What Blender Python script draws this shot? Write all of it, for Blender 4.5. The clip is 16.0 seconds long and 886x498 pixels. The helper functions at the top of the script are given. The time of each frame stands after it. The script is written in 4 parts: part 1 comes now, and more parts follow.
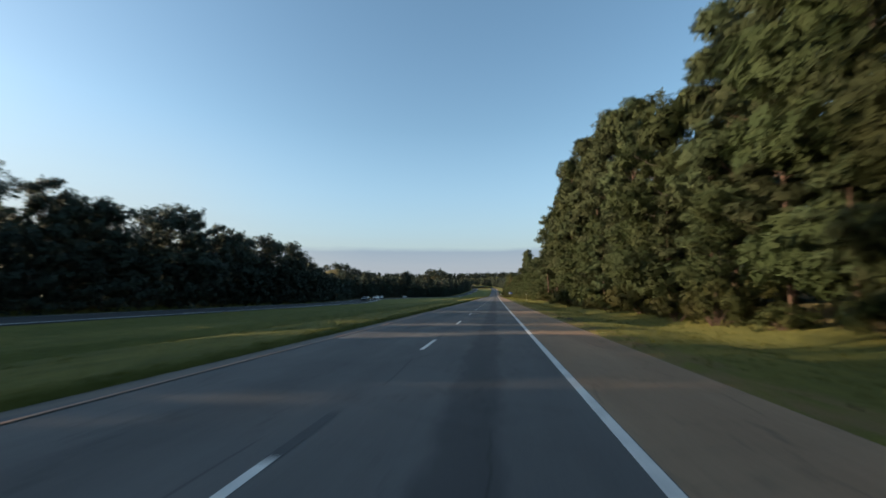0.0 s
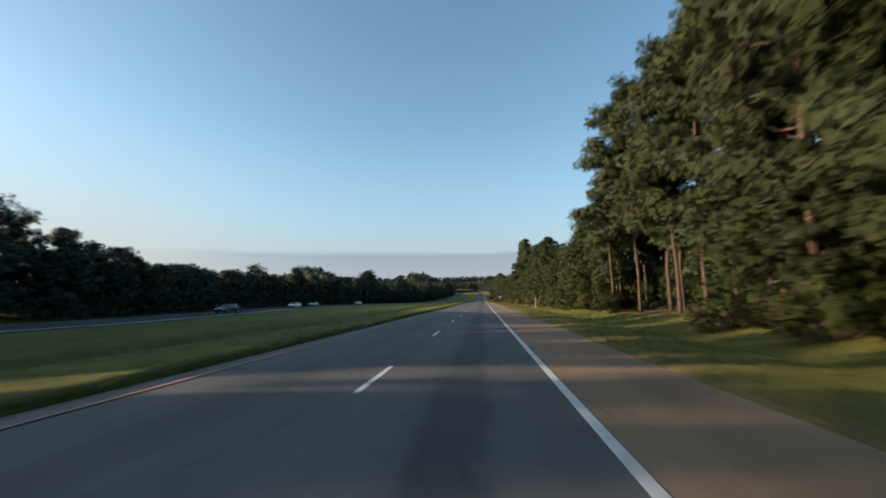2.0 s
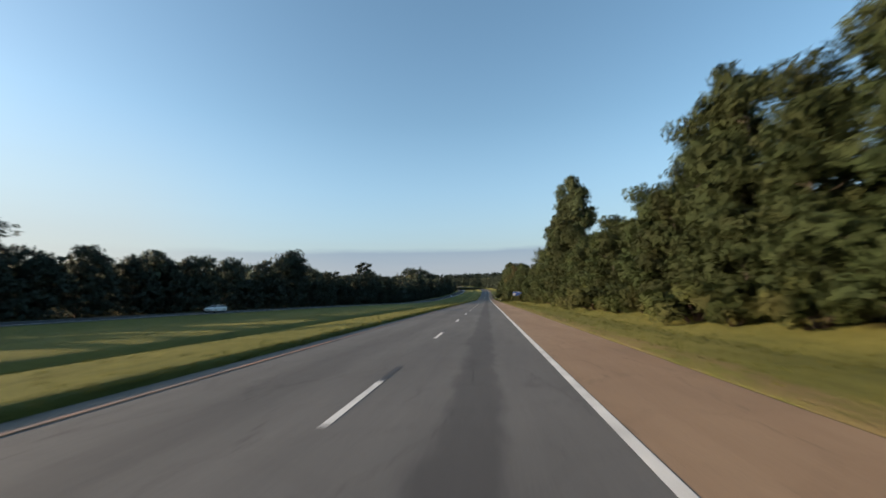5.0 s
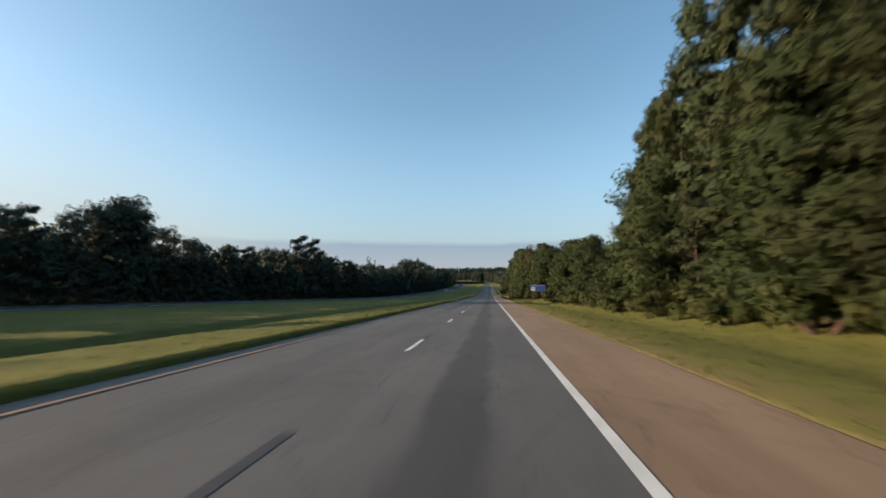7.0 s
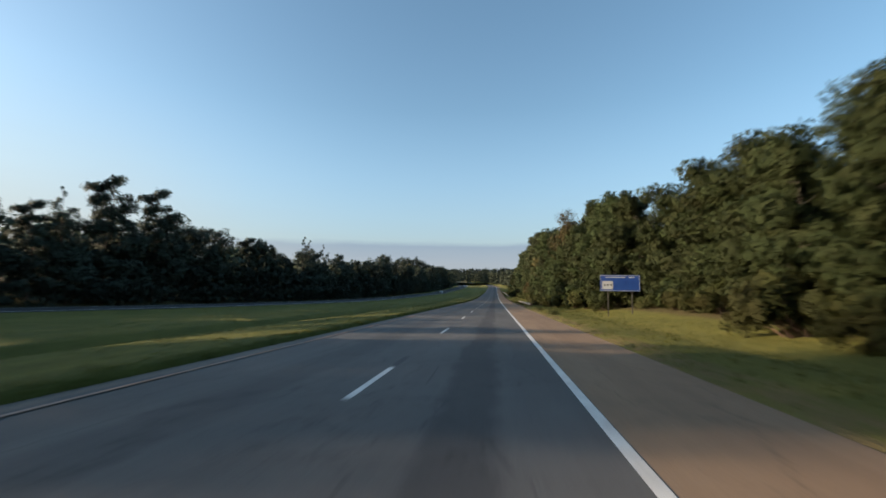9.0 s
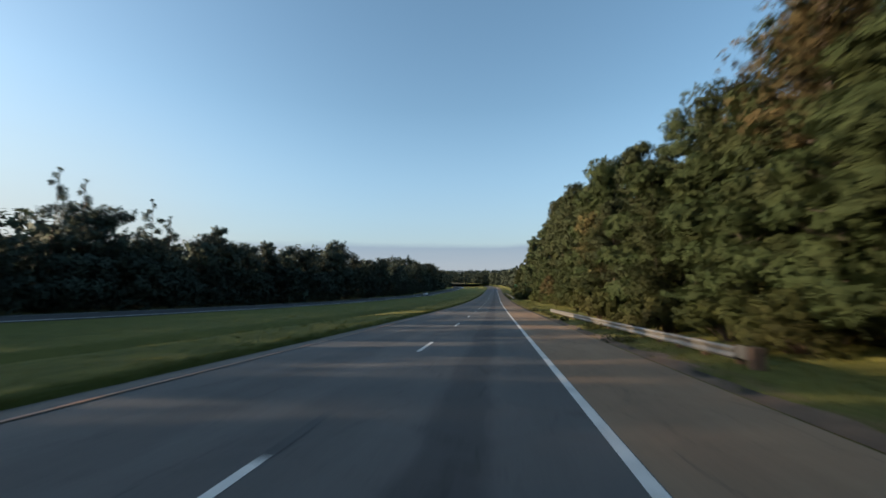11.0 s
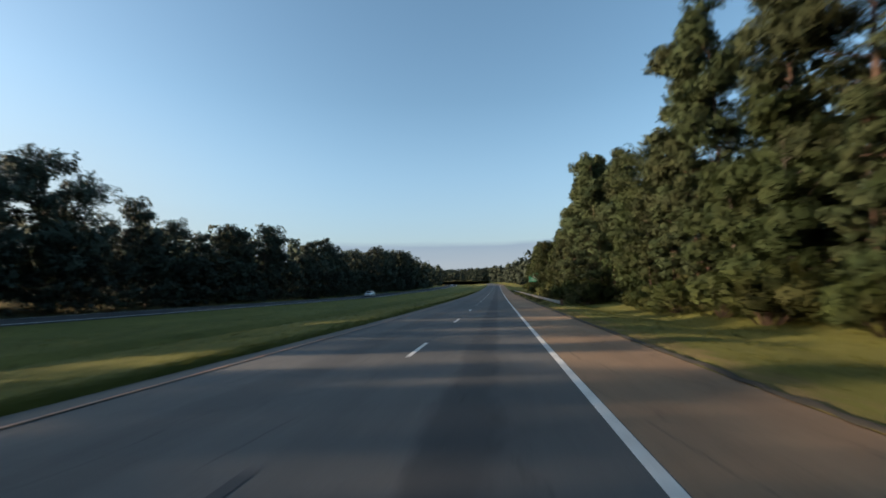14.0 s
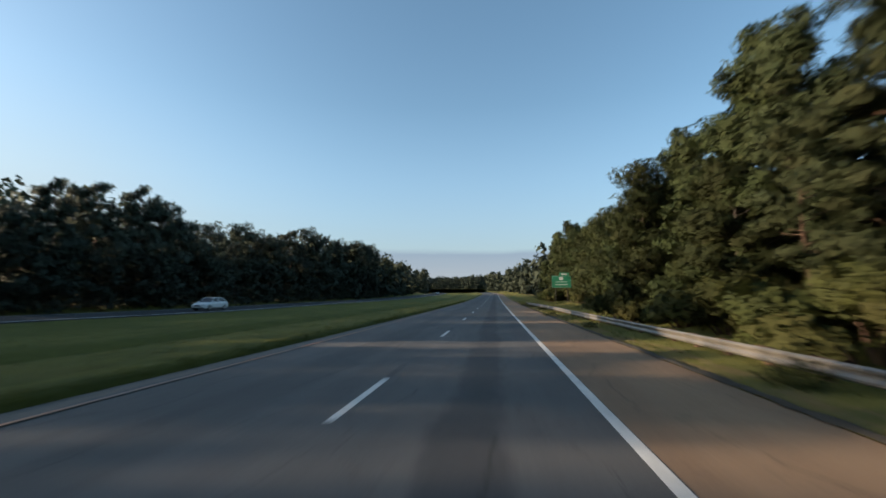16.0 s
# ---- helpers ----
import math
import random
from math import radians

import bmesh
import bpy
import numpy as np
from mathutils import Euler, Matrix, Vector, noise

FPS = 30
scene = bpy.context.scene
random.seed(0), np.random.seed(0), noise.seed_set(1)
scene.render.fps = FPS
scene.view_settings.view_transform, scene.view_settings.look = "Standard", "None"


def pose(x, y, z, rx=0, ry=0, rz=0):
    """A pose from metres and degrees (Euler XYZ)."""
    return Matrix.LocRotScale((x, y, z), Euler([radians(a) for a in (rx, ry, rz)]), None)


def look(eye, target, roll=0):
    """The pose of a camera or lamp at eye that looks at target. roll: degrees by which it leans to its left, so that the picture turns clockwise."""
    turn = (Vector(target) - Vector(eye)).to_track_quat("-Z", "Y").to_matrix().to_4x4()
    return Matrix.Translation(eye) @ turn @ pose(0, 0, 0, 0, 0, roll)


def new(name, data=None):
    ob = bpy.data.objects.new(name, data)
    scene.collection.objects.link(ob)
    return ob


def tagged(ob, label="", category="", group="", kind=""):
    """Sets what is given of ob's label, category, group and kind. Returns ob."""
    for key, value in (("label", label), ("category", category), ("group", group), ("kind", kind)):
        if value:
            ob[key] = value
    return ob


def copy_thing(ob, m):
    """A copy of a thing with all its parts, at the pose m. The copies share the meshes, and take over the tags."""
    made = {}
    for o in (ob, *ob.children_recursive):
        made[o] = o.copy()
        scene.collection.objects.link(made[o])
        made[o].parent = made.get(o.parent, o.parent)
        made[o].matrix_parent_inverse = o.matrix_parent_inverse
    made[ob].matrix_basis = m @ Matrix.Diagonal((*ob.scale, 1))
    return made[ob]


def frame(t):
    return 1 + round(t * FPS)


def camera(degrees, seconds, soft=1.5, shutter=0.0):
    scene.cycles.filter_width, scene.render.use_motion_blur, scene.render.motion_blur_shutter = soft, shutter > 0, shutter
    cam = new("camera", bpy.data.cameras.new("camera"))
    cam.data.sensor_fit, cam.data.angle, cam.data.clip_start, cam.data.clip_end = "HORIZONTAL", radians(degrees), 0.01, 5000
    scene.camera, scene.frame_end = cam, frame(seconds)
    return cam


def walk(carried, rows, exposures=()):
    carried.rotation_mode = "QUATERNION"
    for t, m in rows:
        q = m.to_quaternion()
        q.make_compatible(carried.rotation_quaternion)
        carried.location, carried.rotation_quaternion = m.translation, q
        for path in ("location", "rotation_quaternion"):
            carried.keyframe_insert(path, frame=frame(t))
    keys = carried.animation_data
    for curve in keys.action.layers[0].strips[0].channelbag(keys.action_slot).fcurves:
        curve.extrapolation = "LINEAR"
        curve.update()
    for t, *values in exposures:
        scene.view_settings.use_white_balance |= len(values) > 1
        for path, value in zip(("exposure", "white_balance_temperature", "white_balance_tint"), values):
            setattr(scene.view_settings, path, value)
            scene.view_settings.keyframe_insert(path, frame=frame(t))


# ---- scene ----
# ---- camera and its way ----
SPEED = 33.24         # metres a second, about seventy-five miles an hour
EYE = 1.61            # lens above the road
LENS = 89.6


def grade(y):
    """Slope of the road at y."""
    pts = ((-700, -0.022), (0, -0.021), (133, -0.0165), (200, -0.018), (300, -0.0195), (380, -0.0195), (432, -0.013), (465, -0.006), (500, 0.001), (532, 0.006),
           (617, 0.014), (700, 0.024), (1000, 0.029), (1110, 0.028), (1160, 0.008), (1300, 0.02), (1400, 0.06), (1740, 0.06), (1800, 0.0), (4600, 0.0))
    return float(np.interp(y, [p[0] for p in pts], [p[1] for p in pts]))


YS = np.arange(-700.0, 4505.0, 5.0)
ZS = np.concatenate(([0.0], np.cumsum([grade(y + 2.5) * 5.0 for y in YS[:-1]])))
ZS = ZS - np.interp(0.0, YS, ZS)
XS = np.where(YS < 760, 0.0, np.where(YS < 1100, -((YS - 760.0) ** 2) / 1650.0, -70.0 - 0.41 * (YS - 1100.0)))
XS = np.maximum(XS, -260.0)


def road_z(y):
    return float(np.interp(y, YS, ZS))


def road_x(y):
    """Sideways bend of the road far ahead."""
    return float(np.interp(y, YS, XS))


# seconds, sideways, yaw to the left, pitch against the road, roll
TURNS = ((0, -0.08, 6.71, 6.00, -0.04), (0.5, 0.03, 5.96, 6.63, 0.30), (1, 0.02, 5.83, 6.16, 0.63), (1.5, 0.01, 5.67, 6.56, 0.51), (2, -0.06, 5.05, 6.49, 0.46),
         (2.5, -0.16, 7.15, 5.92, 1.13), (3, -0.18, 6.27, 6.18, 1.98), (3.5, -0.17, 6.58, 6.33, 1.42), (4, -0.25, 5.87, 6.29, 1.88), (6.5, -0.02, 5.69, 5.84, -0.15),
         (7, 0.00, 6.01, 5.59, -0.30), (7.5, 0.04, 6.61, 5.40, -1.83), (8, 0.02, 6.81, 5.68, -2.03), (8.5, -0.04, 6.60, 5.82, -0.99), (11, 0.02, 6.68, 6.29, -0.31),
         (11.5, 0.01, 6.35, 6.18, 0.65), (12, -0.07, 6.59, 4.82, 0.87), (12.5, -0.02, 5.64, 5.96, -0.35), (13, -0.12, 5.54, 5.94, -0.22), (13.5, -0.12, 6.13, 5.69, 0.56),
         (14, 0.00, 6.97, 5.61, 0.92), (14.5, -0.14, 7.44, 4.94, 0.35), (15, -0.11, 7.63, 5.01, 1.02), (15.5, -0.03, 8.01, 5.72, 1.39), (16, -0.17, 6.62, 6.07, -0.30))
ROWS = []
for t, side, yaw, pitch, roll in TURNS:
    y = SPEED * t
    ROWS.append((t, pose(side, y, road_z(y) + EYE, 90 + pitch + math.degrees(math.atan(grade(y))), roll, yaw)))
cam = camera(LENS, 16.0, soft=1.6, shutter=0.32)
walk(cam, ROWS, exposures=((0, 1.03), (16, 1.03)))

# ---- sky and sun ----
SUN_EL, SUN_AZ = radians(11.8), radians(-99)      # azimuth from straight ahead, to the right
world = bpy.data.worlds.new("sky")
scene.world = world
world.use_nodes = True
wn = world.node_tree.nodes
sky = wn.new("ShaderNodeTexSky")
sky.sky_type, sky.sun_disc = "NISHITA", False
sky.sun_elevation, sky.sun_rotation = SUN_EL, SUN_AZ
sky.air_density, sky.dust_density, sky.ozone_density = 1.0, 1.2, 1.9
wn["Background"].inputs["Strength"].default_value = 0.128
shade = wn.new("ShaderNodeHueSaturation")
shade.inputs["Hue"].default_value, shade.inputs["Saturation"].default_value = 0.491, 1.04
world.node_tree.links.new(sky.outputs[0], shade.inputs["Color"])
world.node_tree.links.new(shade.outputs[0], wn["Background"].inputs[0])
lamp = bpy.data.lights.new("sun", "SUN")
lamp.energy, lamp.angle, lamp.color = 5.0, radians(0.6), (1.0, 0.755, 0.515)
sun = new("sun", lamp)
sun.matrix_world = look((math.sin(SUN_AZ) * 100, math.cos(SUN_AZ) * 100, math.tan(SUN_EL) * 100), (0, 0, 0))

# ---- materials ----
def mat(name, rough=0.8, metal=0.0):
    m = bpy.data.materials.new(name)
    m.use_nodes = True
    b = m.node_tree.nodes["Principled BSDF"]
    b.inputs["Roughness"].default_value, b.inputs["Metallic"].default_value = rough, metal
    return m, m.node_tree, b


def node(tree, kind, **inputs):
    n = tree.nodes.new("ShaderNode" + kind)
    for key, value in inputs.items():
        n.inputs[key.replace("_", " ")].default_value = value
    return n


def ramp(tree, source, *stops):
    """Colours by a value; stops are (place, colour)."""
    n = tree.nodes.new("ShaderNodeValToRGB")
    while len(n.color_ramp.elements) < len(stops):
        n.color_ramp.elements.new(0.5)
    for e, (at, colour) in zip(n.color_ramp.elements, stops):
        e.position = at
        e.color = (*colour, 1) if len(colour) == 3 else colour
    tree.links.new(source, n.inputs[0])
    return n.outputs[0]


def mix(tree, kind, factor, a, b):
    n = tree.nodes.new("ShaderNodeMix")
    n.data_type, n.blend_type = "RGBA", kind
    for value, socket in ((factor, n.inputs[0]), (a, n.inputs[6]), (b, n.inputs[7])):
        if isinstance(value, bpy.types.NodeSocket):
            tree.links.new(value, socket)
        elif isinstance(value, (int, float)):
            socket.default_value = value
        else:
            socket.default_value = (*value, 1)
    return n.outputs[2]


def where(tree, scale=(1, 1, 1)):
    c = tree.nodes.new("ShaderNodeTexCoord")
    n = tree.nodes.new("ShaderNodeMapping")
    n.inputs["Scale"].default_value = scale
    tree.links.new(c.outputs["Object"], n.inputs["Vector"])
    return n.outputs[0]


def noise_of(tree, vector, scale, detail=4, rough=0.6):
    n = node(tree, "TexNoise", Scale=scale, Detail=detail, Roughness=rough)
    tree.links.new(vector, n.inputs["Vector"])
    return n.outputs[0]


def bump(tree, bsdf, height, strength=0.3, distance=0.02):
    n = node(tree, "Bump", Strength=strength, Distance=distance)
    tree.links.new(height, n.inputs["Height"])
    tree.links.new(n.outputs[0], bsdf.inputs["Normal"])


def plain(name, a, b, scale=3.0, rough=0.7, metal=0.0, relief=0.15, fine=40.0, distance=0.01):
    """Two shades mixed by coarse and fine noise, with relief."""
    m, tree, bsdf = mat(name, rough, metal)
    v = where(tree)
    big, small = noise_of(tree, v, scale), noise_of(tree, v, fine, 3)
    c = mix(tree, "MIX", ramp(tree, big, (0.35, (0, 0, 0)), (0.65, (1, 1, 1))), a, b)
    c = mix(tree, "OVERLAY", 0.35, c, small)
    tree.links.new(c, bsdf.inputs["Base Color"])
    bump(tree, bsdf, small, relief, distance)
    return m


def foliage(name, dark, light, warm, glow=0.22, fine=0.0):
    """Leaves: every clump and tree its own shade."""
    m, tree, bsdf = mat(name, 0.75)
    g = tree.nodes.new("ShaderNodeNewGeometry")
    o = tree.nodes.new("ShaderNodeObjectInfo")
    n = noise_of(tree, where(tree), 0.45, 2)
    c = mix(tree, "MIX", g.outputs["Random Per Island"], dark, light)
    c = mix(tree, "MIX", ramp(tree, n, (0.45, (0, 0, 0)), (0.75, (0.7, 0.7, 0.7))), c, warm)
    h = node(tree, "HueSaturation", Saturation=1.0)
    mr = node(tree, "MapRange")
    mr.inputs["To Min"].default_value, mr.inputs["To Max"].default_value = 0.68, 1.12
    tree.links.new(o.outputs["Random"], mr.inputs[0])
    tree.links.new(mr.outputs[0], h.inputs["Value"])
    hr = node(tree, "MapRange")
    hr.inputs["To Min"].default_value, hr.inputs["To Max"].default_value = 0.485, 0.515
    tree.links.new(o.outputs["Random"], hr.inputs[0])
    tree.links.new(hr.outputs[0], h.inputs["Hue"])
    tree.links.new(c, h.inputs["Color"])
    tree.links.new(h.outputs[0], bsdf.inputs["Base Color"])
    bsdf.inputs["Specular IOR Level"].default_value = 0.12
    t = node(tree, "BsdfTranslucent")
    tree.links.new(h.outputs[0], t.inputs["Color"])
    mx = node(tree, "MixShader", Fac=glow)
    tree.links.new(bsdf.outputs[0], mx.inputs[1])
    tree.links.new(t.outputs[0], mx.inputs[2])
    out = mx.outputs[0]
    if fine:
        # torn rims: each leaf spray is cut into leaflets
        gap = node(tree, "MixShader")
        clear = node(tree, "BsdfTransparent")
        cut = ramp(tree, noise_of(tree, where(tree), fine, 2, 0.5), (0.485, (0, 0, 0)), (0.50, (1, 1, 1)))
        tree.links.new(cut, gap.inputs[0])
        tree.links.new(clear.outputs[0], gap.inputs[1])
        tree.links.new(out, gap.inputs[2])
        out = gap.outputs[0]
    tree.links.new(out, tree.nodes["Material Output"].inputs["Surface"])
    return m


PINE = foliage("pine_needles", (0.034, 0.048, 0.022), (0.044, 0.058, 0.027), (0.058, 0.063, 0.027), 0.18, 17.0)
OAK = foliage("broad_leaves", (0.027, 0.038, 0.014), (0.035, 0.048, 0.018), (0.047, 0.051, 0.019), 0.24, 14.0)
SCRUB = foliage("scrub_leaves", (0.030, 0.039, 0.013), (0.048, 0.058, 0.017), (0.066, 0.058, 0.020), 0.24, 15.0)
RUSSET = foliage("turning_leaves", (0.048, 0.044, 0.019), (0.076, 0.062, 0.026), (0.10, 0.068, 0.030), 0.22, 15.0)
# the next two carry haze and backlit shade in their cooler, flatter colours
DARK = foliage("hazed_far_leaves", (0.036, 0.049, 0.037), (0.043, 0.057, 0.043), (0.047, 0.058, 0.043), 0.02, 8.0)
WOODS = foliage("hazed_wood_leaves", (0.037, 0.052, 0.037), (0.050, 0.067, 0.047), (0.055, 0.067, 0.047), 0.04)
BARK = plain("bark", (0.048, 0.029, 0.021), (0.092, 0.055, 0.037), 1.2, 0.9, 0, 0.6, 14, 0.03)
PALE_BARK = plain("pale_bark", (0.055, 0.045, 0.036), (0.10, 0.082, 0.066), 1.2, 0.9, 0, 0.5, 14, 0.03)
WHITE = plain("white_road_paint", (0.50, 0.49, 0.46), (0.68, 0.67, 0.63), 2.0, 0.6, 0, 0.2, 25, 0.004)
YELLOW = plain("worn_yellow_paint", (0.16, 0.115, 0.085), (0.36, 0.165, 0.075), 0.35, 0.6, 0, 0.2, 25, 0.004)
TAR = plain("black_contrast_paint", (0.018, 0.018, 0.02), (0.035, 0.034, 0.034), 1.5, 0.7, 0, 0.2, 25, 0.004)
SKID = plain("tyre_mark_rubber", (0.10, 0.077, 0.058), (0.17, 0.12, 0.085), 0.7, 0.85, 0, 0.2, 25, 0.002)
STEEL = plain("galvanised_steel", (0.125, 0.117, 0.104), (0.20, 0.188, 0.167), 1.5, 0.45, 0.35, 0.1, 30, 0.003)
DULL = plain("dull_weathered_steel", (0.05, 0.047, 0.042), (0.085, 0.08, 0.07), 1.5, 0.7, 0.2, 0.1, 30, 0.003)
WOOD = plain("weathered_post_wood", (0.085, 0.05, 0.032), (0.15, 0.09, 0.056), 3.0, 0.9, 0, 0.4, 40, 0.006)
CONCRETE = plain("pale_concrete", (0.42, 0.39, 0.33), (0.55, 0.52, 0.45), 4.0, 0.9, 0, 0.3, 40, 0.005)
GREY_PAINT = plain("pale_grey_cabinet_paint", (0.36, 0.35, 0.32), (0.46, 0.44, 0.40), 3.0, 0.5, 0.1, 0.05, 40, 0.002)
PANEL = plain("solar_cell_glass", (0.015, 0.018, 0.03), (0.03, 0.035, 0.055), 8.0, 0.15, 0, 0.02, 40, 0.001)
BLUE = plain("blue_sign_sheeting", (0.015, 0.055, 0.24), (0.02, 0.07, 0.29), 1.5, 0.45, 0, 0.03, 60, 0.001)
GREEN = plain("green_sign_sheeting", (0.008, 0.13, 0.07), (0.012, 0.17, 0.09), 1.5, 0.45, 0, 0.03, 60, 0.001)
SIGN_WHITE = plain("white_sign_sheeting", (0.44, 0.45, 0.45), (0.54, 0.55, 0.55), 1.5, 0.45, 0, 0.03, 60, 0.001)
RUBBER = plain("tyre_rubber", (0.012, 0.012, 0.012), (0.03, 0.03, 0.03), 6.0, 0.85, 0, 0.4, 40, 0.005)
ALLOY = plain("wheel_alloy", (0.35, 0.35, 0.36), (0.5, 0.5, 0.5), 4.0, 0.35, 0.8, 0.02, 40, 0.001)
TINT = plain("tinted_car_glass", (0.01, 0.012, 0.014), (0.02, 0.022, 0.025), 4.0, 0.06, 0, 0.0, 40, 0.001)
TRIM = plain("black_plastic", (0.012, 0.012, 0.013), (0.025, 0.025, 0.026), 6.0, 0.5, 0, 0.1, 60, 0.001)
CLEAR = plain("headlight_lens", (0.6, 0.62, 0.64), (0.8, 0.82, 0.84), 9.0, 0.1, 0.3, 0.02, 60, 0.001)
REDLENS = plain("tail_light_lens", (0.25, 0.008, 0.008), (0.35, 0.015, 0.012), 9.0, 0.15, 0, 0.02, 60, 0.001)


def by_side(tree, low, high):
    """1 where the sideways place lies between low and high, with a ragged rim."""
    v = where(tree)
    sep = tree.nodes.new("ShaderNodeSeparateXYZ")
    tree.links.new(v, sep.inputs[0])
    rag = tree.nodes.new("ShaderNodeMath")
    rag.operation = "MULTIPLY_ADD"
    tree.links.new(noise_of(tree, where(tree, (0.6, 0.25, 1)), 1.3, 5, 0.7), rag.inputs[0])
    rag.inputs[1].default_value = (high - low) * 0.9
    tree.links.new(sep.outputs[0], rag.inputs[2])
    n = node(tree, "MapRange")
    n.interpolation_type = "SMOOTHSTEP"
    mid = (low + high) / 2 + (high - low) * 0.45
    half = (high - low) / 2
    a = tree.nodes.new("ShaderNodeMath")
    a.operation = "SUBTRACT"
    tree.links.new(rag.outputs[0], a.inputs[0])
    a.inputs[1].default_value = mid
    b = tree.nodes.new("ShaderNodeMath")
    b.operation = "ABSOLUTE"
    tree.links.new(a.outputs[0], b.inputs[0])
    tree.links.new(b.outputs[0], n.inputs[0])
    n.inputs["From Min"].default_value, n.inputs["From Max"].default_value = half, half * 0.5
    return n.outputs[0]


def beyond(tree, start, width, sign):
    """0 to 1 across a ragged rim where the sideways place, times sign, passes start."""
    sep = tree.nodes.new("ShaderNodeSeparateXYZ")
    tree.links.new(where(tree), sep.inputs[0])
    a = tree.nodes.new("ShaderNodeMath")
    a.operation = "MULTIPLY_ADD"
    tree.links.new(sep.outputs[0], a.inputs[0])
    a.inputs[1].default_value = sign
    tree.links.new(noise_of(tree, where(tree, (0.5, 0.3, 1)), 0.9, 5, 0.7), a.inputs[2])
    n = node(tree, "MapRange")
    n.interpolation_type = "SMOOTHSTEP"
    tree.links.new(a.outputs[0], n.inputs[0])
    n.inputs["From Min"].default_value, n.inputs["From Max"].default_value = start, start + width
    return n.outputs[0]


def grass_ground():
    m, tree, bsdf = mat("mown_grass", 0.95)
    v = where(tree)
    big, mid = noise_of(tree, where(tree, (1, 0.35, 1)), 0.16, 4), noise_of(tree, where(tree, (1.4, 0.5, 1)), 0.9, 5)
    small = noise_of(tree, v, 11.0, 4)
    c = mix(tree, "MIX", ramp(tree, mid, (0.35, (0, 0, 0)), (0.68, (1, 1, 1))), (0.060, 0.067, 0.013), (0.104, 0.104, 0.021))
    c = mix(tree, "MIX", ramp(tree, big, (0.5, (0, 0, 0)), (0.72, (0.75, 0.75, 0.75))), c, (0.143, 0.130, 0.030))
    c = mix(tree, "OVERLAY", 0.35, c, small)
    bsdf.inputs["Specular IOR Level"].default_value = 0.1
    bsdf.inputs["Sheen Weight"].default_value, bsdf.inputs["Sheen Roughness"].default_value = 0.12, 0.6
    bsdf.inputs["Sheen Tint"].default_value = (0.75, 0.72, 0.3, 1)
    litter = mix(tree, "MIX", ramp(tree, noise_of(tree, v, 1.7, 5), (0.4, (0, 0, 0)), (0.62, (1, 1, 1))), (0.040, 0.032, 0.018), (0.072, 0.048, 0.027))
    half = tree.nodes.new("ShaderNodeMath")
    half.operation = "MULTIPLY"
    tree.links.new(by_side(tree, 3.5, 5.5), half.inputs[0])
    tree.links.new(ramp(tree, noise_of(tree, where(tree, (2.0, 0.5, 1)), 1.1, 5, 0.7), (0.38, (0, 0, 0)), (0.6, (0.8, 0.8, 0.8))), half.inputs[1])
    c = mix(tree, "MIX", half.outputs[0], c, (0.135, 0.088, 0.05))
    c = mix(tree, "MIX", beyond(tree, 13.6, 1.6, 1.0), c, litter)
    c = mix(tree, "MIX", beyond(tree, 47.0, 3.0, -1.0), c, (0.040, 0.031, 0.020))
    tree.links.new(c, bsdf.inputs["Base Color"])
    bump(tree, bsdf, small, 1.0, 0.12)
    return m


def asphalt(name, a, b, streaks, gloss=0.3):
    """Worn asphalt, with oil-dark streaks along the lanes."""
    m, tree, bsdf = mat(name, 0.85)
    bsdf.inputs["Specular IOR Level"].default_value = gloss
    v = where(tree)
    c = mix(tree, "MIX", ramp(tree, noise_of(tree, where(tree, (1, 0.12, 1)), 0.8, 5), (0.35, (0, 0, 0)), (0.65, (1, 1, 1))), a, b)
    fine = noise_of(tree, v, 45.0, 3)
    c = mix(tree, "OVERLAY", 0.45, c, fine)
    c = mix(tree, "MULTIPLY", 0.35, c, ramp(tree, noise_of(tree, where(tree, (0.5, 1.0, 1)), 0.11, 3), (0.42, (0.72, 0.72, 0.74)), (0.55, (1, 1, 1))))
    for low, high, dark, *tone in streaks:
        f = tree.nodes.new("ShaderNodeMath")
        f.operation = "MULTIPLY"
        tree.links.new(by_side(tree, low, high), f.inputs[0])
        f.inputs[1].default_value = dark
        c = mix(tree, "MIX", f.outputs[0], c, tone[0] if tone else (0.03, 0.03, 0.032))
    crack = node(tree, "TexVoronoi", Scale=0.55)
    crack.feature = "DISTANCE_TO_EDGE"
    warp = mix(tree, "LINEAR_LIGHT", 0.25, v, noise_of(tree, v, 2.0, 4))
    tree.links.new(warp, crack.inputs["Vector"])
    thin = ramp(tree, crack.outputs["Distance"], (0.0, (0.35, 0.35, 0.35)), (0.012, (1, 1, 1)))
    c = mix(tree, "MULTIPLY", 0.6, c, thin)
    tree.links.new(c, bsdf.inputs["Base Color"])
    bump(tree, bsdf, fine, 0.45, 0.008)
    return m


GRASS = grass_ground()
ASPHALT = asphalt("asphalt", (0.085, 0.084, 0.082), (0.115, 0.113, 0.109), ((-1.0, 0.1, 0.55), (-4.8, -3.4, 0.25), (-7.1, -6.35, 0.55, (0.19, 0.155, 0.115))))
# far carriageway: shade put into the colour, about half the near road's tone
FAR_ASPHALT = asphalt("shade_darkened_asphalt", (0.046, 0.046, 0.046), (0.062, 0.062, 0.061), (), 0.12)
SHOULDER = asphalt("shoulder_asphalt", (0.220, 0.143, 0.087), (0.280, 0.190, 0.117), ())

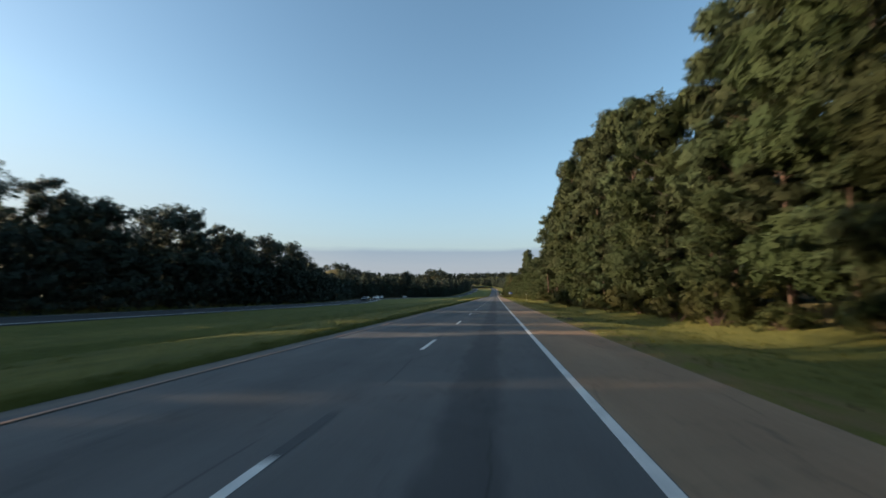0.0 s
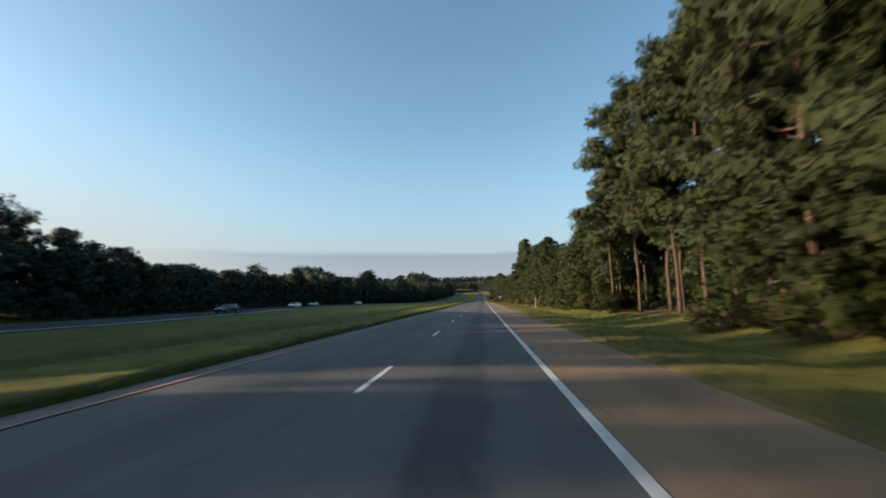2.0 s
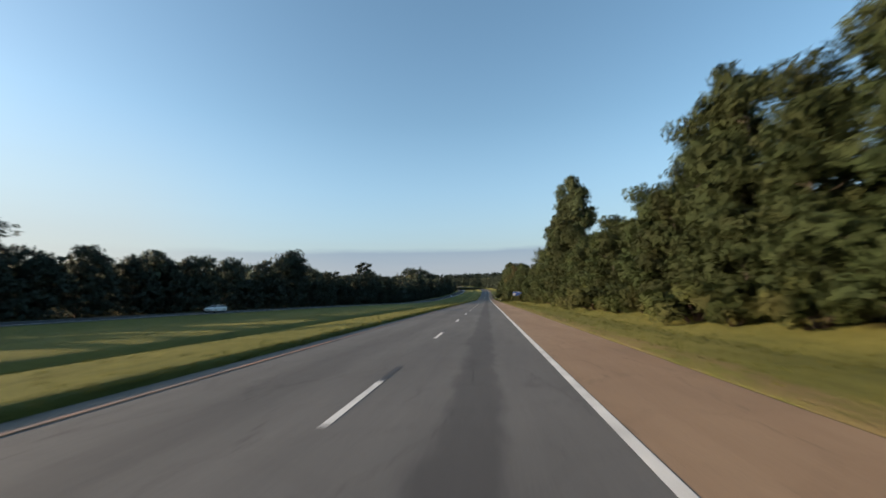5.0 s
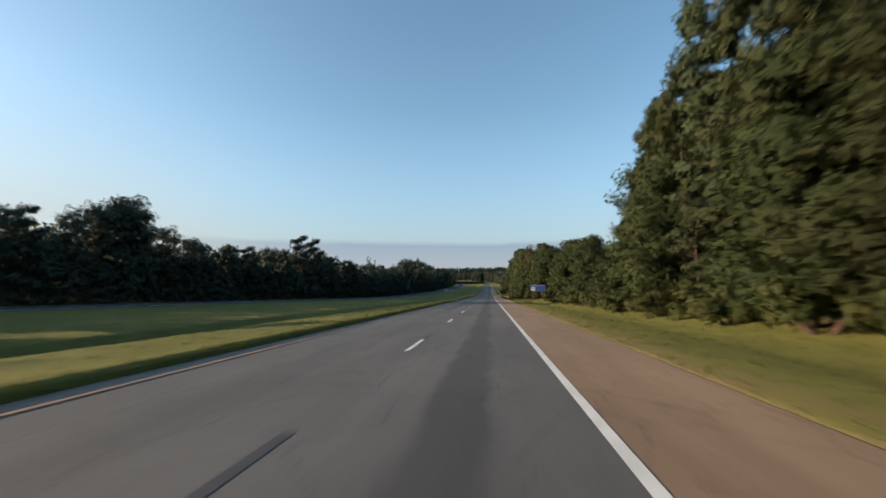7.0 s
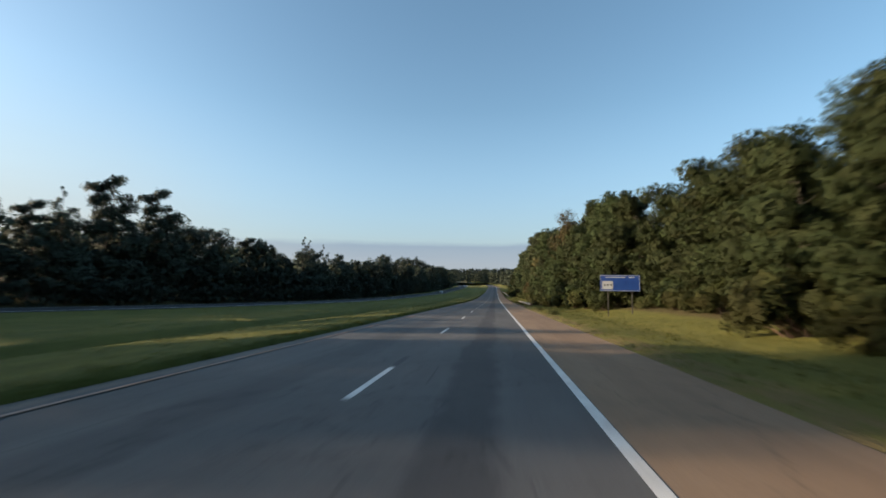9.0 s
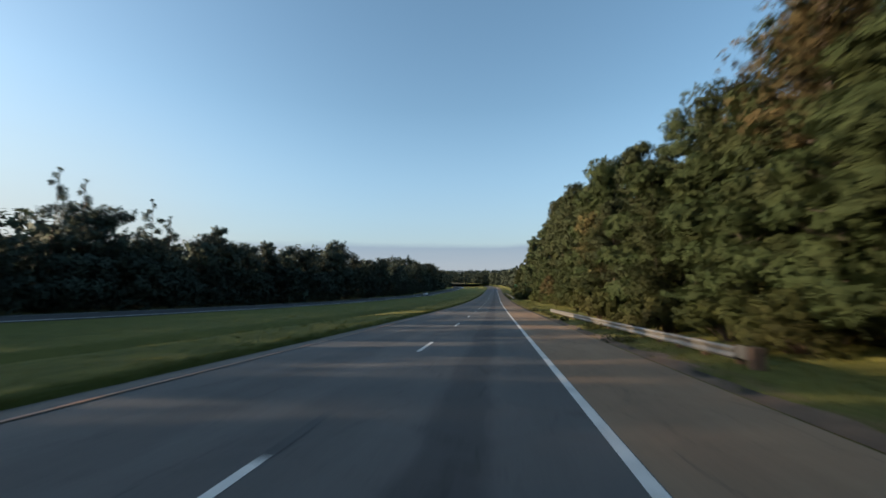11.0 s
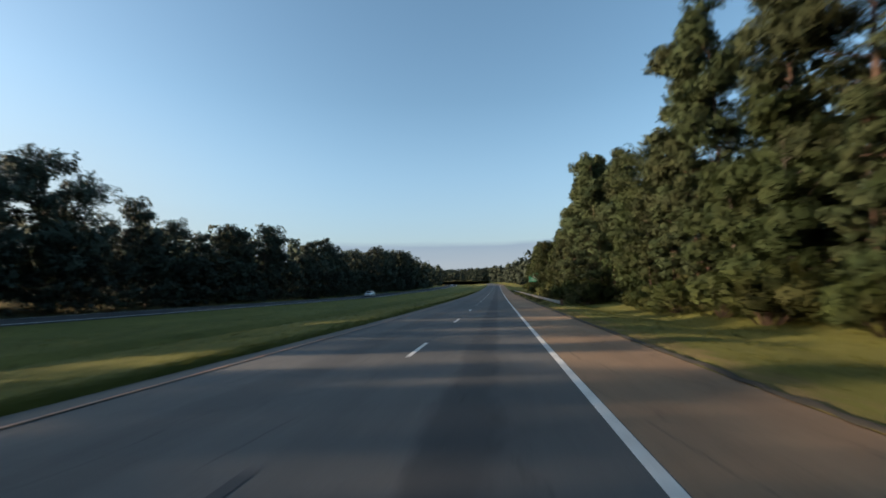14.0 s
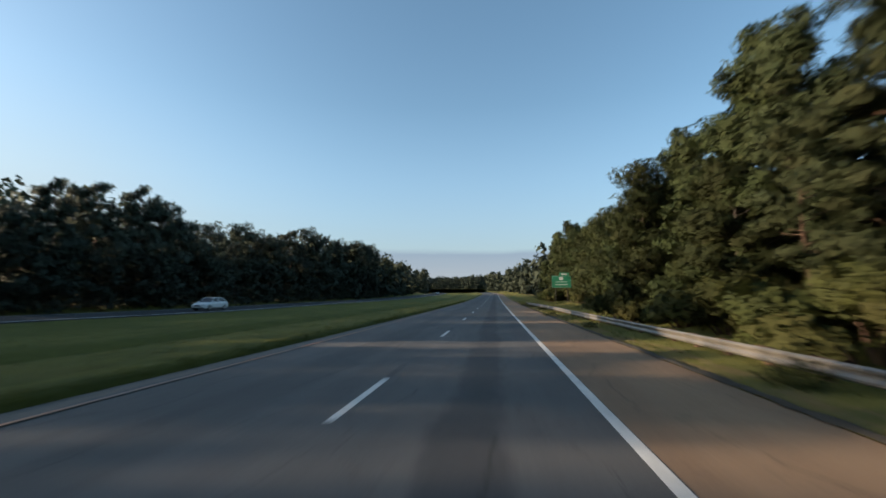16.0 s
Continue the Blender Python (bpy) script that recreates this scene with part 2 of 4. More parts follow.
# ---- ground and carriageways ----
def leaf_ob(name, shape, material, parent=None, label=""):
    """A mesh of leaf sprays from leaves()."""
    verts, faces, normals = shape
    me = bpy.data.meshes.new(name)
    me.from_pydata(verts.tolist(), [], faces.tolist())
    me.materials.append(material)
    me.polygons.foreach_set("use_smooth", [True] * len(me.polygons))
    me.normals_split_custom_set_from_vertices(normals.tolist())
    me.update()
    ob = new(name, me)
    if parent:
        ob.parent = parent
    return tagged(ob, label)


def mesh_ob(name, verts, faces, material, parent=None, label="", smooth=False):
    me = bpy.data.meshes.new(name)
    me.from_pydata([tuple(v) for v in verts], [], [tuple(f) for f in faces])
    me.materials.append(material)
    if smooth:
        me.polygons.foreach_set("use_smooth", [True] * len(me.polygons))
    me.update()
    ob = new(name, me)
    if parent:
        ob.parent = parent
    return tagged(ob, label)


def part(name, bm, material, parent, label=""):
    """One mesh object under a thing or a part."""
    me = bpy.data.meshes.new(name)
    bm.to_mesh(me)
    bm.free()
    me.materials.append(material)
    ob = new(name, me)
    ob.parent = parent
    return tagged(ob, label)


def far_x(y):
    """Near edge of the opposite carriageway."""
    return road_x(y) + float(np.interp(y, (-300, 105, 140, 176, 235, 290, 330, 355, 400, 450, 520, 560, 580, 620, 700, 2000),
                                       (-31, -31, -38, -46, -48, -45, -43, -37, -34, -35.5, -35, -33, -31, -32.5, -30, -28)))


def far_z(y):
    return float(np.interp(y, (-300, 105, 140, 330, 400, 600), (-0.3, -0.3, -0.4, -0.4, -0.3, -0.3)))


# height of the ground against the road: to the right of the lane, and left of the opposite carriageway
VERGE = ((4.2, -0.035), (4.6, 0.015), (6.0, 0.02), (7.5, -0.06), (9, -0.24), (11, -0.1), (14, 0.35), (22, 0.9), (40, 2), (120, 4), (300, 8), (700, 14), (1500, 30))
BEYOND = ((0, -0.12), (1, -0.12), (3, -0.3), (5, 0.2), (12, 0.9), (40, 2.5), (120, 6), (300, 12), (700, 22), (1500, 40))


def ground_z(x, y):
    side, fx, fz = x - road_x(y), far_x(y), far_z(y)
    if side > 4.2:
        h = float(np.interp(side, [c[0] for c in VERGE], [c[1] for c in VERGE]))
    elif side > -6.9:
        h = -0.12
    elif x > fx:
        d, wide = -6.9 - side, -6.9 - (fx - road_x(y))
        h = float(np.interp(d, (0, 0.1, 0.35, 1.2, 4.0, 7.0, 9.0, 9.9, 10.5, 12.0, wide * 0.8, wide * 0.97, wide), (-0.1, 0.09, 0.16, 0.10, -0.06, -0.36, -0.68, -0.85, -0.5, -0.38, fz - 0.22, fz - 0.03, fz - 0.12)))
    elif x > fx - 10.6:
        h = fz - 0.12
    else:
        h = fz + float(np.interp(fx - 10.6 - x, [c[0] for c in BEYOND], [c[1] for c in BEYOND]))
    return road_z(y) + h


def strip(name, offsets, y0, y1, step, material, lift=0.0, parent=None, label=""):
    """A ribbon along the road; offsets are (sideways, height)."""
    ys = np.arange(y0, y1 + step / 2, step)
    n = len(offsets)
    verts = [(x + road_x(y), y, road_z(y) + z + lift) for y in ys for x, z in offsets]
    faces = [(i * n + j, i * n + j + 1, (i + 1) * n + j + 1, (i + 1) * n + j) for i in range(len(ys) - 1) for j in range(n - 1)]
    return mesh_ob(name, verts, faces, material, parent, label)


ys = np.concatenate((np.arange(-150, 700, 4.0), np.arange(700, 1600, 10.0), np.arange(1600, 4600, 60.0)))
right_side = [4.1, 4.21, 4.4, 4.6, 5.2, 6, 7, 8, 9, 10, 11, 12.5, 14, 17, 22, 30, 40, 70, 120, 300, 700, 1500]
left_side = [-6.85, -6.9, -7.0, -7.25, -7.7, -8.2, -9, -10.2, -11.5, -13, -14.2, -15.2, -15.9, -16.4, -16.9, -17.4, -18.2, -19.2, -20] + [-20 - 11 * u for u in (0.12, 0.25, 0.4, 0.55, 0.7, 0.82, 0.92, 0.97)]
verts, faces = [], []
for y in ys:
    fx, fz, rx = far_x(y), far_z(y), road_x(y)
    wide = (-20 - (fx - rx)) / 11.0
    row = [fx - 10.6 - k for k in (1500, 700, 300, 120, 60, 40, 25, 17, 12, 8, 5, 4, 3, 2, 1, 0.05)] + [fx - 10.5, fx - 5, fx - 0.1, fx, fx + 0.6]
    row += [rx + (-20 + (k + 20) * wide if k < -20 else k) for k in sorted(left_side)]
    row += [rx - 2.0] + [rx + k for k in right_side]
    for x in row:
        side = x - rx
        wob = 0.0
        if side > 4.6 or side < -7.5:
            wob = 0.05 * noise.noise((x * 0.4, y * 0.4, 8))
        if side > 9 or x < fx - 13:
            wob += 0.2 * noise.noise((x * 0.1, y * 0.05, 3))
        verts.append((x, y, ground_z(x, y) + wob))
n = len(row)
for i in range(len(ys) - 1):
    for j in range(n - 1):
        faces.append((i * n + j, i * n + j + 1, (i + 1) * n + j + 1, (i + 1) * n + j))
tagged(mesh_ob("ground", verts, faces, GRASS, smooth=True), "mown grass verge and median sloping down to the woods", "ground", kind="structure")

LINE, LANE, LEFT = 1.36, -2.30, -6.25
road = tagged(strip("road", ((-6.95, -0.14), (-6.9, -0.015), (-2.3, 0.0), (LINE + 0.1, 0.0)), -150, 1500, 5, ASPHALT), "grey worn asphalt highway carriageway with painted lines", "road", kind="structure")
shoulder = tagged(strip("shoulder", ((LINE + 0.1, 0.0), (4.15, -0.02), (4.3, -0.1)), -150, 1500, 5, SHOULDER), "brownish asphalt hard shoulder beside the lane", "road shoulder", kind="structure")
strip("edge_line", ((LINE - 0.08, 0), (LINE + 0.08, 0)), -150, 1500, 5, WHITE, 0.005, road, "solid white edge line")
strip("yellow_line", ((LEFT - 0.05, 0), (LEFT + 0.05, 0)), -150, 1500, 5, YELLOW, 0.005, road, "solid yellow edge line")
PHASE = 14.95 - 1.52
for k in range(-2, 70):
    y = PHASE + 12.19 * k
    strip("dash", ((LANE - 0.062, 0), (LANE + 0.062, 0)), y, y + 3.05, 3.05, WHITE, 0.005, road)
    strip("contrast_mark", ((LANE - 0.075, 0), (LANE + 0.075, 0)), y + 3.05, y + 4.9, 1.85, TAR, 0.005, road, "black contrast mark behind the dash")

for x0, x1 in ((1.80, 2.12), (2.02, 2.40)):
    ys2 = np.linspace(118.0, 168.0, 26)
    v = []
    for y in ys2:
        x = np.interp(y, (118, 168), (x0, x1)) + 0.04 * math.sin(y * 0.21)
        v += [(x - 0.032, y, road_z(y) + 0.004), (x + 0.032, y, road_z(y) + 0.004)]
    mesh_ob("tyre_mark", v, [(2 * i, 2 * i + 1, 2 * i + 3, 2 * i + 2) for i in range(25)], SKID, shoulder, "dark skid mark left by a tyre")


def far_strip(name, offsets, y0, y1, step, material, lift=0.0, parent=None, label=""):
    ys = np.arange(y0, y1 + step / 2, step)
    n = len(offsets)
    verts = [(x + far_x(y), y, road_z(y) + far_z(y) + z + lift) for y in ys for x, z in offsets]
    faces = [(i * n + j, i * n + j + 1, (i + 1) * n + j + 1, (i + 1) * n + j) for i in range(len(ys) - 1) for j in range(n - 1)]
    return mesh_ob(name, verts, faces, material, parent, label)


far_road = tagged(far_strip("road_opposite", ((-10.5, -0.14), (-10.4, 0.0), (-5.2, 0.03), (-0.1, 0.0), (0, -0.14)), -150, 1500, 5, FAR_ASPHALT), "grey asphalt carriageway across the median, shade worked into its colour", "road", kind="structure")
far_strip("yellow_line", ((-0.52, 0.004), (-0.16, 0.002)), -150, 1500, 5, WHITE, 0.008, far_road, "solid pale edge line")
far_strip("edge_line", ((-8.6, 0.016), (-8.45, 0.016)), -150, 1500, 5, WHITE, 0.008, far_road, "solid white edge line")

# a bank of haze low over the horizon, painted on a sheet that glows
m, tree_, b = mat("glowing_haze_sheet", 1.0)
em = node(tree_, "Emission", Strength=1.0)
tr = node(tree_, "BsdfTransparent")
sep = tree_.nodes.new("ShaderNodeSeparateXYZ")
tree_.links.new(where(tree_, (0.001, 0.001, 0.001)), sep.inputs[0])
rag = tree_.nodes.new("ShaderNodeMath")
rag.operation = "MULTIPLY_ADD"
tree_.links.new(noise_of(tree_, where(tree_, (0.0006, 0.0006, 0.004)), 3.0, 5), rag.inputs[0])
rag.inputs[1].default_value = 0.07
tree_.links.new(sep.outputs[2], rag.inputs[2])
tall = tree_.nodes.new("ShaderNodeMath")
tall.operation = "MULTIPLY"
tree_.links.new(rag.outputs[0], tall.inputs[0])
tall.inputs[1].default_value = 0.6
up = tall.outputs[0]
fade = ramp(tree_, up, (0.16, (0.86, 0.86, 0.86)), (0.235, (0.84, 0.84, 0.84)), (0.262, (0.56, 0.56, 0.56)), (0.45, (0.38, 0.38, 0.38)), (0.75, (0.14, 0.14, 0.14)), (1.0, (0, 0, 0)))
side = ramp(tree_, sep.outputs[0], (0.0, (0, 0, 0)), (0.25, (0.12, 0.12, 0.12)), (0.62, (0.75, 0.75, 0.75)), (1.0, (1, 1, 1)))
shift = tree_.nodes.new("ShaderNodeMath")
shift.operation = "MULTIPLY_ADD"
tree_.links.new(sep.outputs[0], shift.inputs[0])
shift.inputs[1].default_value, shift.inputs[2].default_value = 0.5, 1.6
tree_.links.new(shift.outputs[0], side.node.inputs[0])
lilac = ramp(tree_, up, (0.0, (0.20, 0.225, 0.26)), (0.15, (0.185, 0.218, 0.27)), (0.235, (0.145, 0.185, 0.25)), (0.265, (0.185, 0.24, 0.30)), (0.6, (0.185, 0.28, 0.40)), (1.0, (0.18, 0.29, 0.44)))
# cream and thin paint the pale sky glow towards the left
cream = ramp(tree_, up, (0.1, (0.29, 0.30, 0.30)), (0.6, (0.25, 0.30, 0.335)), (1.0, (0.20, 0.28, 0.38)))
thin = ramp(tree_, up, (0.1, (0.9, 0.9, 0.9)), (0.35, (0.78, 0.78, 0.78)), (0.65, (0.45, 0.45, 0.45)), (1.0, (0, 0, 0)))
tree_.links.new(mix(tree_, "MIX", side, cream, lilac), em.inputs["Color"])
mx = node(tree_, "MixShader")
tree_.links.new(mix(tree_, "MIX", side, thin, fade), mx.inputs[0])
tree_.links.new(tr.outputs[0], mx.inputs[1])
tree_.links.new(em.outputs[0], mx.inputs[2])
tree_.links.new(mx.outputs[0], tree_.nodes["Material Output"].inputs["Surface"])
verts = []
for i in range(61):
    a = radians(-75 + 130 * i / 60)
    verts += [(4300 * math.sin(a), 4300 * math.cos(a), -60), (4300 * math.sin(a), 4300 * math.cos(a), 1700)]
haze = tagged(mesh_ob("backdrop", verts, [(2 * i, 2 * i + 2, 2 * i + 3, 2 * i + 1) for i in range(60)], m), "self-lit backdrop sheet painted as grey-lilac haze and pale sky glow", "sky backdrop", kind="structure")
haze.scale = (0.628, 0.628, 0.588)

# ---- trees ----
RNG = np.random.default_rng(7)


def leaves(centres, radii, count, size, flat=0.0, long=1.0, face=0, soft=0.88, axis=None):
    """Leaf sprays scattered in clumps: vertices, faces and normals that follow the round of each clump."""
    centres, radii = np.asarray(centres, float), np.asarray(radii, float)
    share = np.where(centres[:, 0] * face < -0.6, 0.35, 1.0) * (radii[:, 0] * radii[:, 2]) ** 0.8
    k = RNG.choice(len(centres), count, p=share / share.sum())
    d = RNG.normal(size=(count, 3))
    d /= np.linalg.norm(d, axis=1)[:, None]
    r = RNG.random(count) ** 0.4
    p = centres[k] + d * r[:, None] * radii[k]
    nrm = d * 0.7 + RNG.normal(size=(count, 3)) * 0.55 + np.array([0, 0, flat])
    nrm /= np.linalg.norm(nrm, axis=1)[:, None]
    a = np.cross(nrm, RNG.normal(size=(count, 3)))
    a /= np.linalg.norm(a, axis=1)[:, None]
    b = np.cross(nrm, a)
    s = size * RNG.uniform(0.6, 1.35, count)[:, None]
    a, b = a * s * long, b * s / long * 0.8
    bend = nrm * s * 0.2
    v = np.stack((p - a, p + a * 0.9 - b * 0.5, p + b * 1.25 + bend), 1).reshape(-1, 3)
    f = np.arange(count * 3).reshape(-1, 3)
    out = d.copy()
    if axis is not None:
        away = p - np.asarray(axis)[None, :] * np.array([1, 1, 0])
        away[:, 2] = 0.25 * np.linalg.norm(away[:, :2], axis=1)
        out = d * 0.75 + away / (np.linalg.norm(away, axis=1)[:, None] + 1e-6) * 0.6
    out = out * soft + nrm * (1 - soft) + np.array([0, 0, 0.12])
    out /= np.linalg.norm(out, axis=1)[:, None]
    return v, f, np.repeat(out, 3, 0)


def tube(points, radii, sides=7):
    """A tapered limb through points."""
    points = [Vector(p) for p in points]
    v, f = [], []
    for i, (p, r) in enumerate(zip(points, radii)):
        d = (points[min(i + 1, len(points) - 1)] - points[max(i - 1, 0)]).normalized()
        u = d.orthogonal().normalized()
        w = d.cross(u)
        for s in range(sides):
            a = 2 * math.pi * s / sides
            v.append(p + (u * math.cos(a) + w * math.sin(a)) * r)
    for i in range(len(points) - 1):
        for s in range(sides):
            a, b = i * sides + s, i * sides + (s + 1) % sides
            f.append((a, b, b + sides, a + sides))
    return [tuple(x) for x in v], f


def joined(pieces):
    v, f = [], []
    for pv, pf in pieces:
        n = len(v)
        v += [tuple(x) for x in pv]
        f += [tuple(i + n for i in q) for q in pf]
    return v, f


def tree(kind, height, spread, label, category, leafcount, leafsize, foliage_mat, bark, low=0.4, top_width=0.35, face=-1):
    """Trunk, limbs and a crown of clumps; a variant to copy."""
    rnd = random.Random(int(height * 37 + leafcount + spread * 11))
    root = new(kind + "_tree")
    tagged(root, label, category)
    lean = Vector((rnd.uniform(-0.03, 0.03), rnd.uniform(-0.03, 0.03), 1))
    steps = 6
    pts = [Vector((lean.x * height * i / steps + rnd.uniform(-0.12, 0.12), lean.y * height * i / steps + rnd.uniform(-0.12, 0.12), height * 0.95 * i / steps)) for i in range(steps + 1)]
    pts[0].z = -0.5
    base = 0.0055 * height + 0.035
    trunk = tube(pts, [base * (1.15 if i == 0 else 1 - 0.88 * i / steps) for i in range(steps + 1)], 8)
    limbs, centres, radii = [], [], []
    n = {"pine": 40, "oak": 36, "broadleaf": 32, "cedar": 30}[kind]
    for i in range(n):
        u = (i + rnd.random()) / n
        z = height * (low + (0.97 - low) * u)
        if kind == "pine":
            reach = spread * (1 - 0.75 * u ** 1.5) * rnd.uniform(0.45, 1.1) * min(1, 0.5 + u * 2)
            rise, cr = 0.28, rnd.uniform(0.6, 1.15) * height / 20
        elif kind == "cedar":
            reach = spread * (1.03 - u) * rnd.uniform(0.6, 1.0)
            rise, cr = -0.05, 0.16 + 1.2 * (1 - u)
        else:
            reach = spread * math.sqrt(max(0.05, 1 - (2 * u - 0.8) ** 2 * 0.6)) * rnd.uniform(0.4, 1.0) * (1 - top_width * u)
            rise, cr = 0.35, rnd.uniform(0.8, 1.5) * height / 13
        a = rnd.uniform(0, 6.283)
        tip = Vector((math.cos(a) * reach, math.sin(a) * reach, z + reach * rise))
        tip += Vector((lean.x * z, lean.y * z, 0))
        tip.z = min(tip.z, height)
        rootpt = Vector((lean.x * z, lean.y * z, z * 0.95))
        mid = (rootpt + tip) / 2 + Vector((0, 0, -0.1 * reach))
        limbs.append(tube((rootpt, mid, tip), (0.022 + 0.009 * reach, 0.018 + 0.005 * reach, 0.008), 4))
        centres.append(tip), radii.append((cr * 1.15, cr * 1.15, cr * 0.75))
        if kind == "pine" and reach > 1.0:
            for k in range(2):
                q = mid.lerp(tip, rnd.uniform(0.1, 0.9)) + Vector((-math.sin(a), math.cos(a), 0)) * reach * rnd.uniform(-0.45, 0.45)
                centres.append(q + Vector((0, 0, rnd.uniform(0.1, 0.6)))), radii.append((cr * 0.8, cr * 0.8, cr * 0.5))
        elif reach > 1.2:
            side = Vector((-math.sin(a), math.cos(a), 0)) * reach * rnd.uniform(-0.4, 0.4)
            centres.append(mid + side + Vector((0, 0, 0.3))), radii.append((cr, cr, cr * 0.65))
    mesh_ob("trunk", *joined([trunk] + limbs), bark, root, smooth=True)
    leaf_ob("crown", leaves(centres, radii, leafcount, leafsize, 0.3, 1.2 if kind == "pine" else 1.0, face, axis=(0, 0, 0)), foliage_mat, root)
    return root


def bush(height, spread, leafcount, leafsize, label):
    rnd = random.Random(int(height * 91 + spread * 13))
    root = new("bush")
    tagged(root, label, "bush")
    centres, radii, stems = [], [], []
    for i in range(14):
        a, r = rnd.uniform(0, 6.283), spread * math.sqrt(rnd.random())
        z = height * rnd.uniform(0.2, 0.85) * (1 - 0.35 * r / spread)
        c = Vector((math.cos(a) * r, math.sin(a) * r, z))
        centres.append(c), radii.append((spread * 0.38, spread * 0.38, height * 0.22))
        stems.append(tube(((0, 0, -0.3), c * 0.5, c), (0.05, 0.03, 0.01), 4))
    mesh_ob("stem", *joined(stems), BARK, root, smooth=True)
    leaf_ob("crown", leaves(centres, radii, leafcount, leafsize, 0.2, axis=(0, 0, 0)), SCRUB, root)
    return root


NATURAL = {}


def model(height, ob):
    NATURAL[ob.name] = height
    return ob


P_LABEL, O_LABEL = "tall loblolly pine with dark green needles at the woods' edge", "leafy deciduous tree at the edge of the roadside woods"
PINES = [model(h, tree("pine", h, s, P_LABEL, "pine tree", 6000, 0.34, PINE, BARK, low)) for h, s, low in ((22, 3.6, 0.24), (19, 3.2, 0.2), (24, 4.2, 0.34), (20, 3.4, 0.28))]
BARE = [model(h, tree("pine", h, s, "tall pine with a bare sunlit reddish trunk", "pine tree", 6800, 0.34, PINE, BARK, low)) for h, s, low in ((24, 4.8, 0.2), (26, 4.4, 0.24))]
HIGH = [model(h, tree("pine", h, s, "tall pine with its crown high on a bare trunk", "pine tree", 5000, 0.34, PINE, BARK, 0.5)) for h, s in ((22, 4.4), (21, 4.0))]
UMBRELLA = model(17, tree("pine", 17, 5.3, "round-topped pine rising above lower trees", "pine tree", 6000, 0.32, PINE, BARK, 0.62))
OAKS = [model(h, tree("oak", h, s, O_LABEL, "tree", 5700, 0.31, OAK, PALE_BARK, low)) for h, s, low in ((14, 3.8, 0.06), (11, 3.4, 0.05), (16, 4.2, 0.08), (9, 3.0, 0.03))]
TURNING = model(9, tree("oak", 9, 3.2, "small deciduous tree with rust-brown turning leaves", "tree", 5600, 0.22, RUSSET, BARK, 0.05))
DYING = model(18, tree("oak", 18, 2.8, "tall dying tree with thin rust-brown leaves", "tree", 2200, 0.26, RUSSET, PALE_BARK, 0.45))
BUSHES = [model(h, bush(h, s, 1300, 0.26, "green shrub at the foot of the woods")) for h, s in ((2.6, 1.8), (3.6, 2.0), (1.8, 1.6))]
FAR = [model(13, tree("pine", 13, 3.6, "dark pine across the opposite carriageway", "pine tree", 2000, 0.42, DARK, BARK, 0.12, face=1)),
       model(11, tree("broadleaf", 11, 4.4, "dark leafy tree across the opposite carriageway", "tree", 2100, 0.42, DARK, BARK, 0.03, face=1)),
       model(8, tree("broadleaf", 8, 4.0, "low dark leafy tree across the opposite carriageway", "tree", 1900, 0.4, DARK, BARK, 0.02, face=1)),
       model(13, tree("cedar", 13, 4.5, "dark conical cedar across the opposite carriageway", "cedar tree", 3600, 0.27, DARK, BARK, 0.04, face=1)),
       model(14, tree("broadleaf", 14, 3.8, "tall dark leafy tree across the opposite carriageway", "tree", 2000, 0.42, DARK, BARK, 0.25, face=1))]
used = set()
rnd = random.Random(3)


def put(which, x, y, height, turn, group):
    """A tree of that height at its place: the first use moves the model itself."""
    m = pose(x, y, ground_z(x, y) - 0.05, 0, 0, turn)
    ob = which if which.name not in used else copy_thing(which, m)
    used.add(which.name)
    s = height / NATURAL[which.name]
    wide = s ** 0.8
    ob.matrix_basis = m @ Matrix.Diagonal((wide * rnd.uniform(0.85, 1.2), wide * rnd.uniform(0.85, 1.2), s, 1))
    return tagged(ob, group=group)


# height of the woods along the road, by distance
RIGHT_TOP = ((-20, 21), (30, 21), (36, 18.5), (40, 17.5), (44, 19.5), (48, 23.5), (52, 27), (62, 29), (75, 28.5), (88, 26.5), (98, 25), (110, 23.5), (115, 19), (119, 15.5), (128, 14), (136, 12), (146, 10), (150, 9.2), (157, 8.4), (161, 8.2), (164, 8.8), (167, 10.5),
             (173, 11), (176, 11.5), (180, 13), (200, 14.5), (212, 12), (225, 10), (238, 10.5), (241, 12), (246, 13), (250, 14), (256, 15.5), (264, 17.5), (274, 17), (277, 13), (281, 9.6), (286, 8.2), (290, 7.4), (294, 6), (297, 6.2), (300.5, 8.6), (304, 9.6), (308, 9.8), (312, 9.2),
             (320, 10.5), (340, 13), (360, 14.5), (385, 16), (396, 16.4), (406, 17.2), (425, 20), (440, 20.5), (452, 22), (478, 23.4), (498, 24), (502, 21.4), (506, 16.5), (511, 14), (517, 13.5), (520, 15), (524, 19.5), (535, 21.3), (545, 23.6), (549, 24), (552, 20.5),
             (558, 16), (566, 14.6), (572, 12.4), (583, 11.8), (605, 13.5), (636, 16.5), (660, 17), (1200, 18))
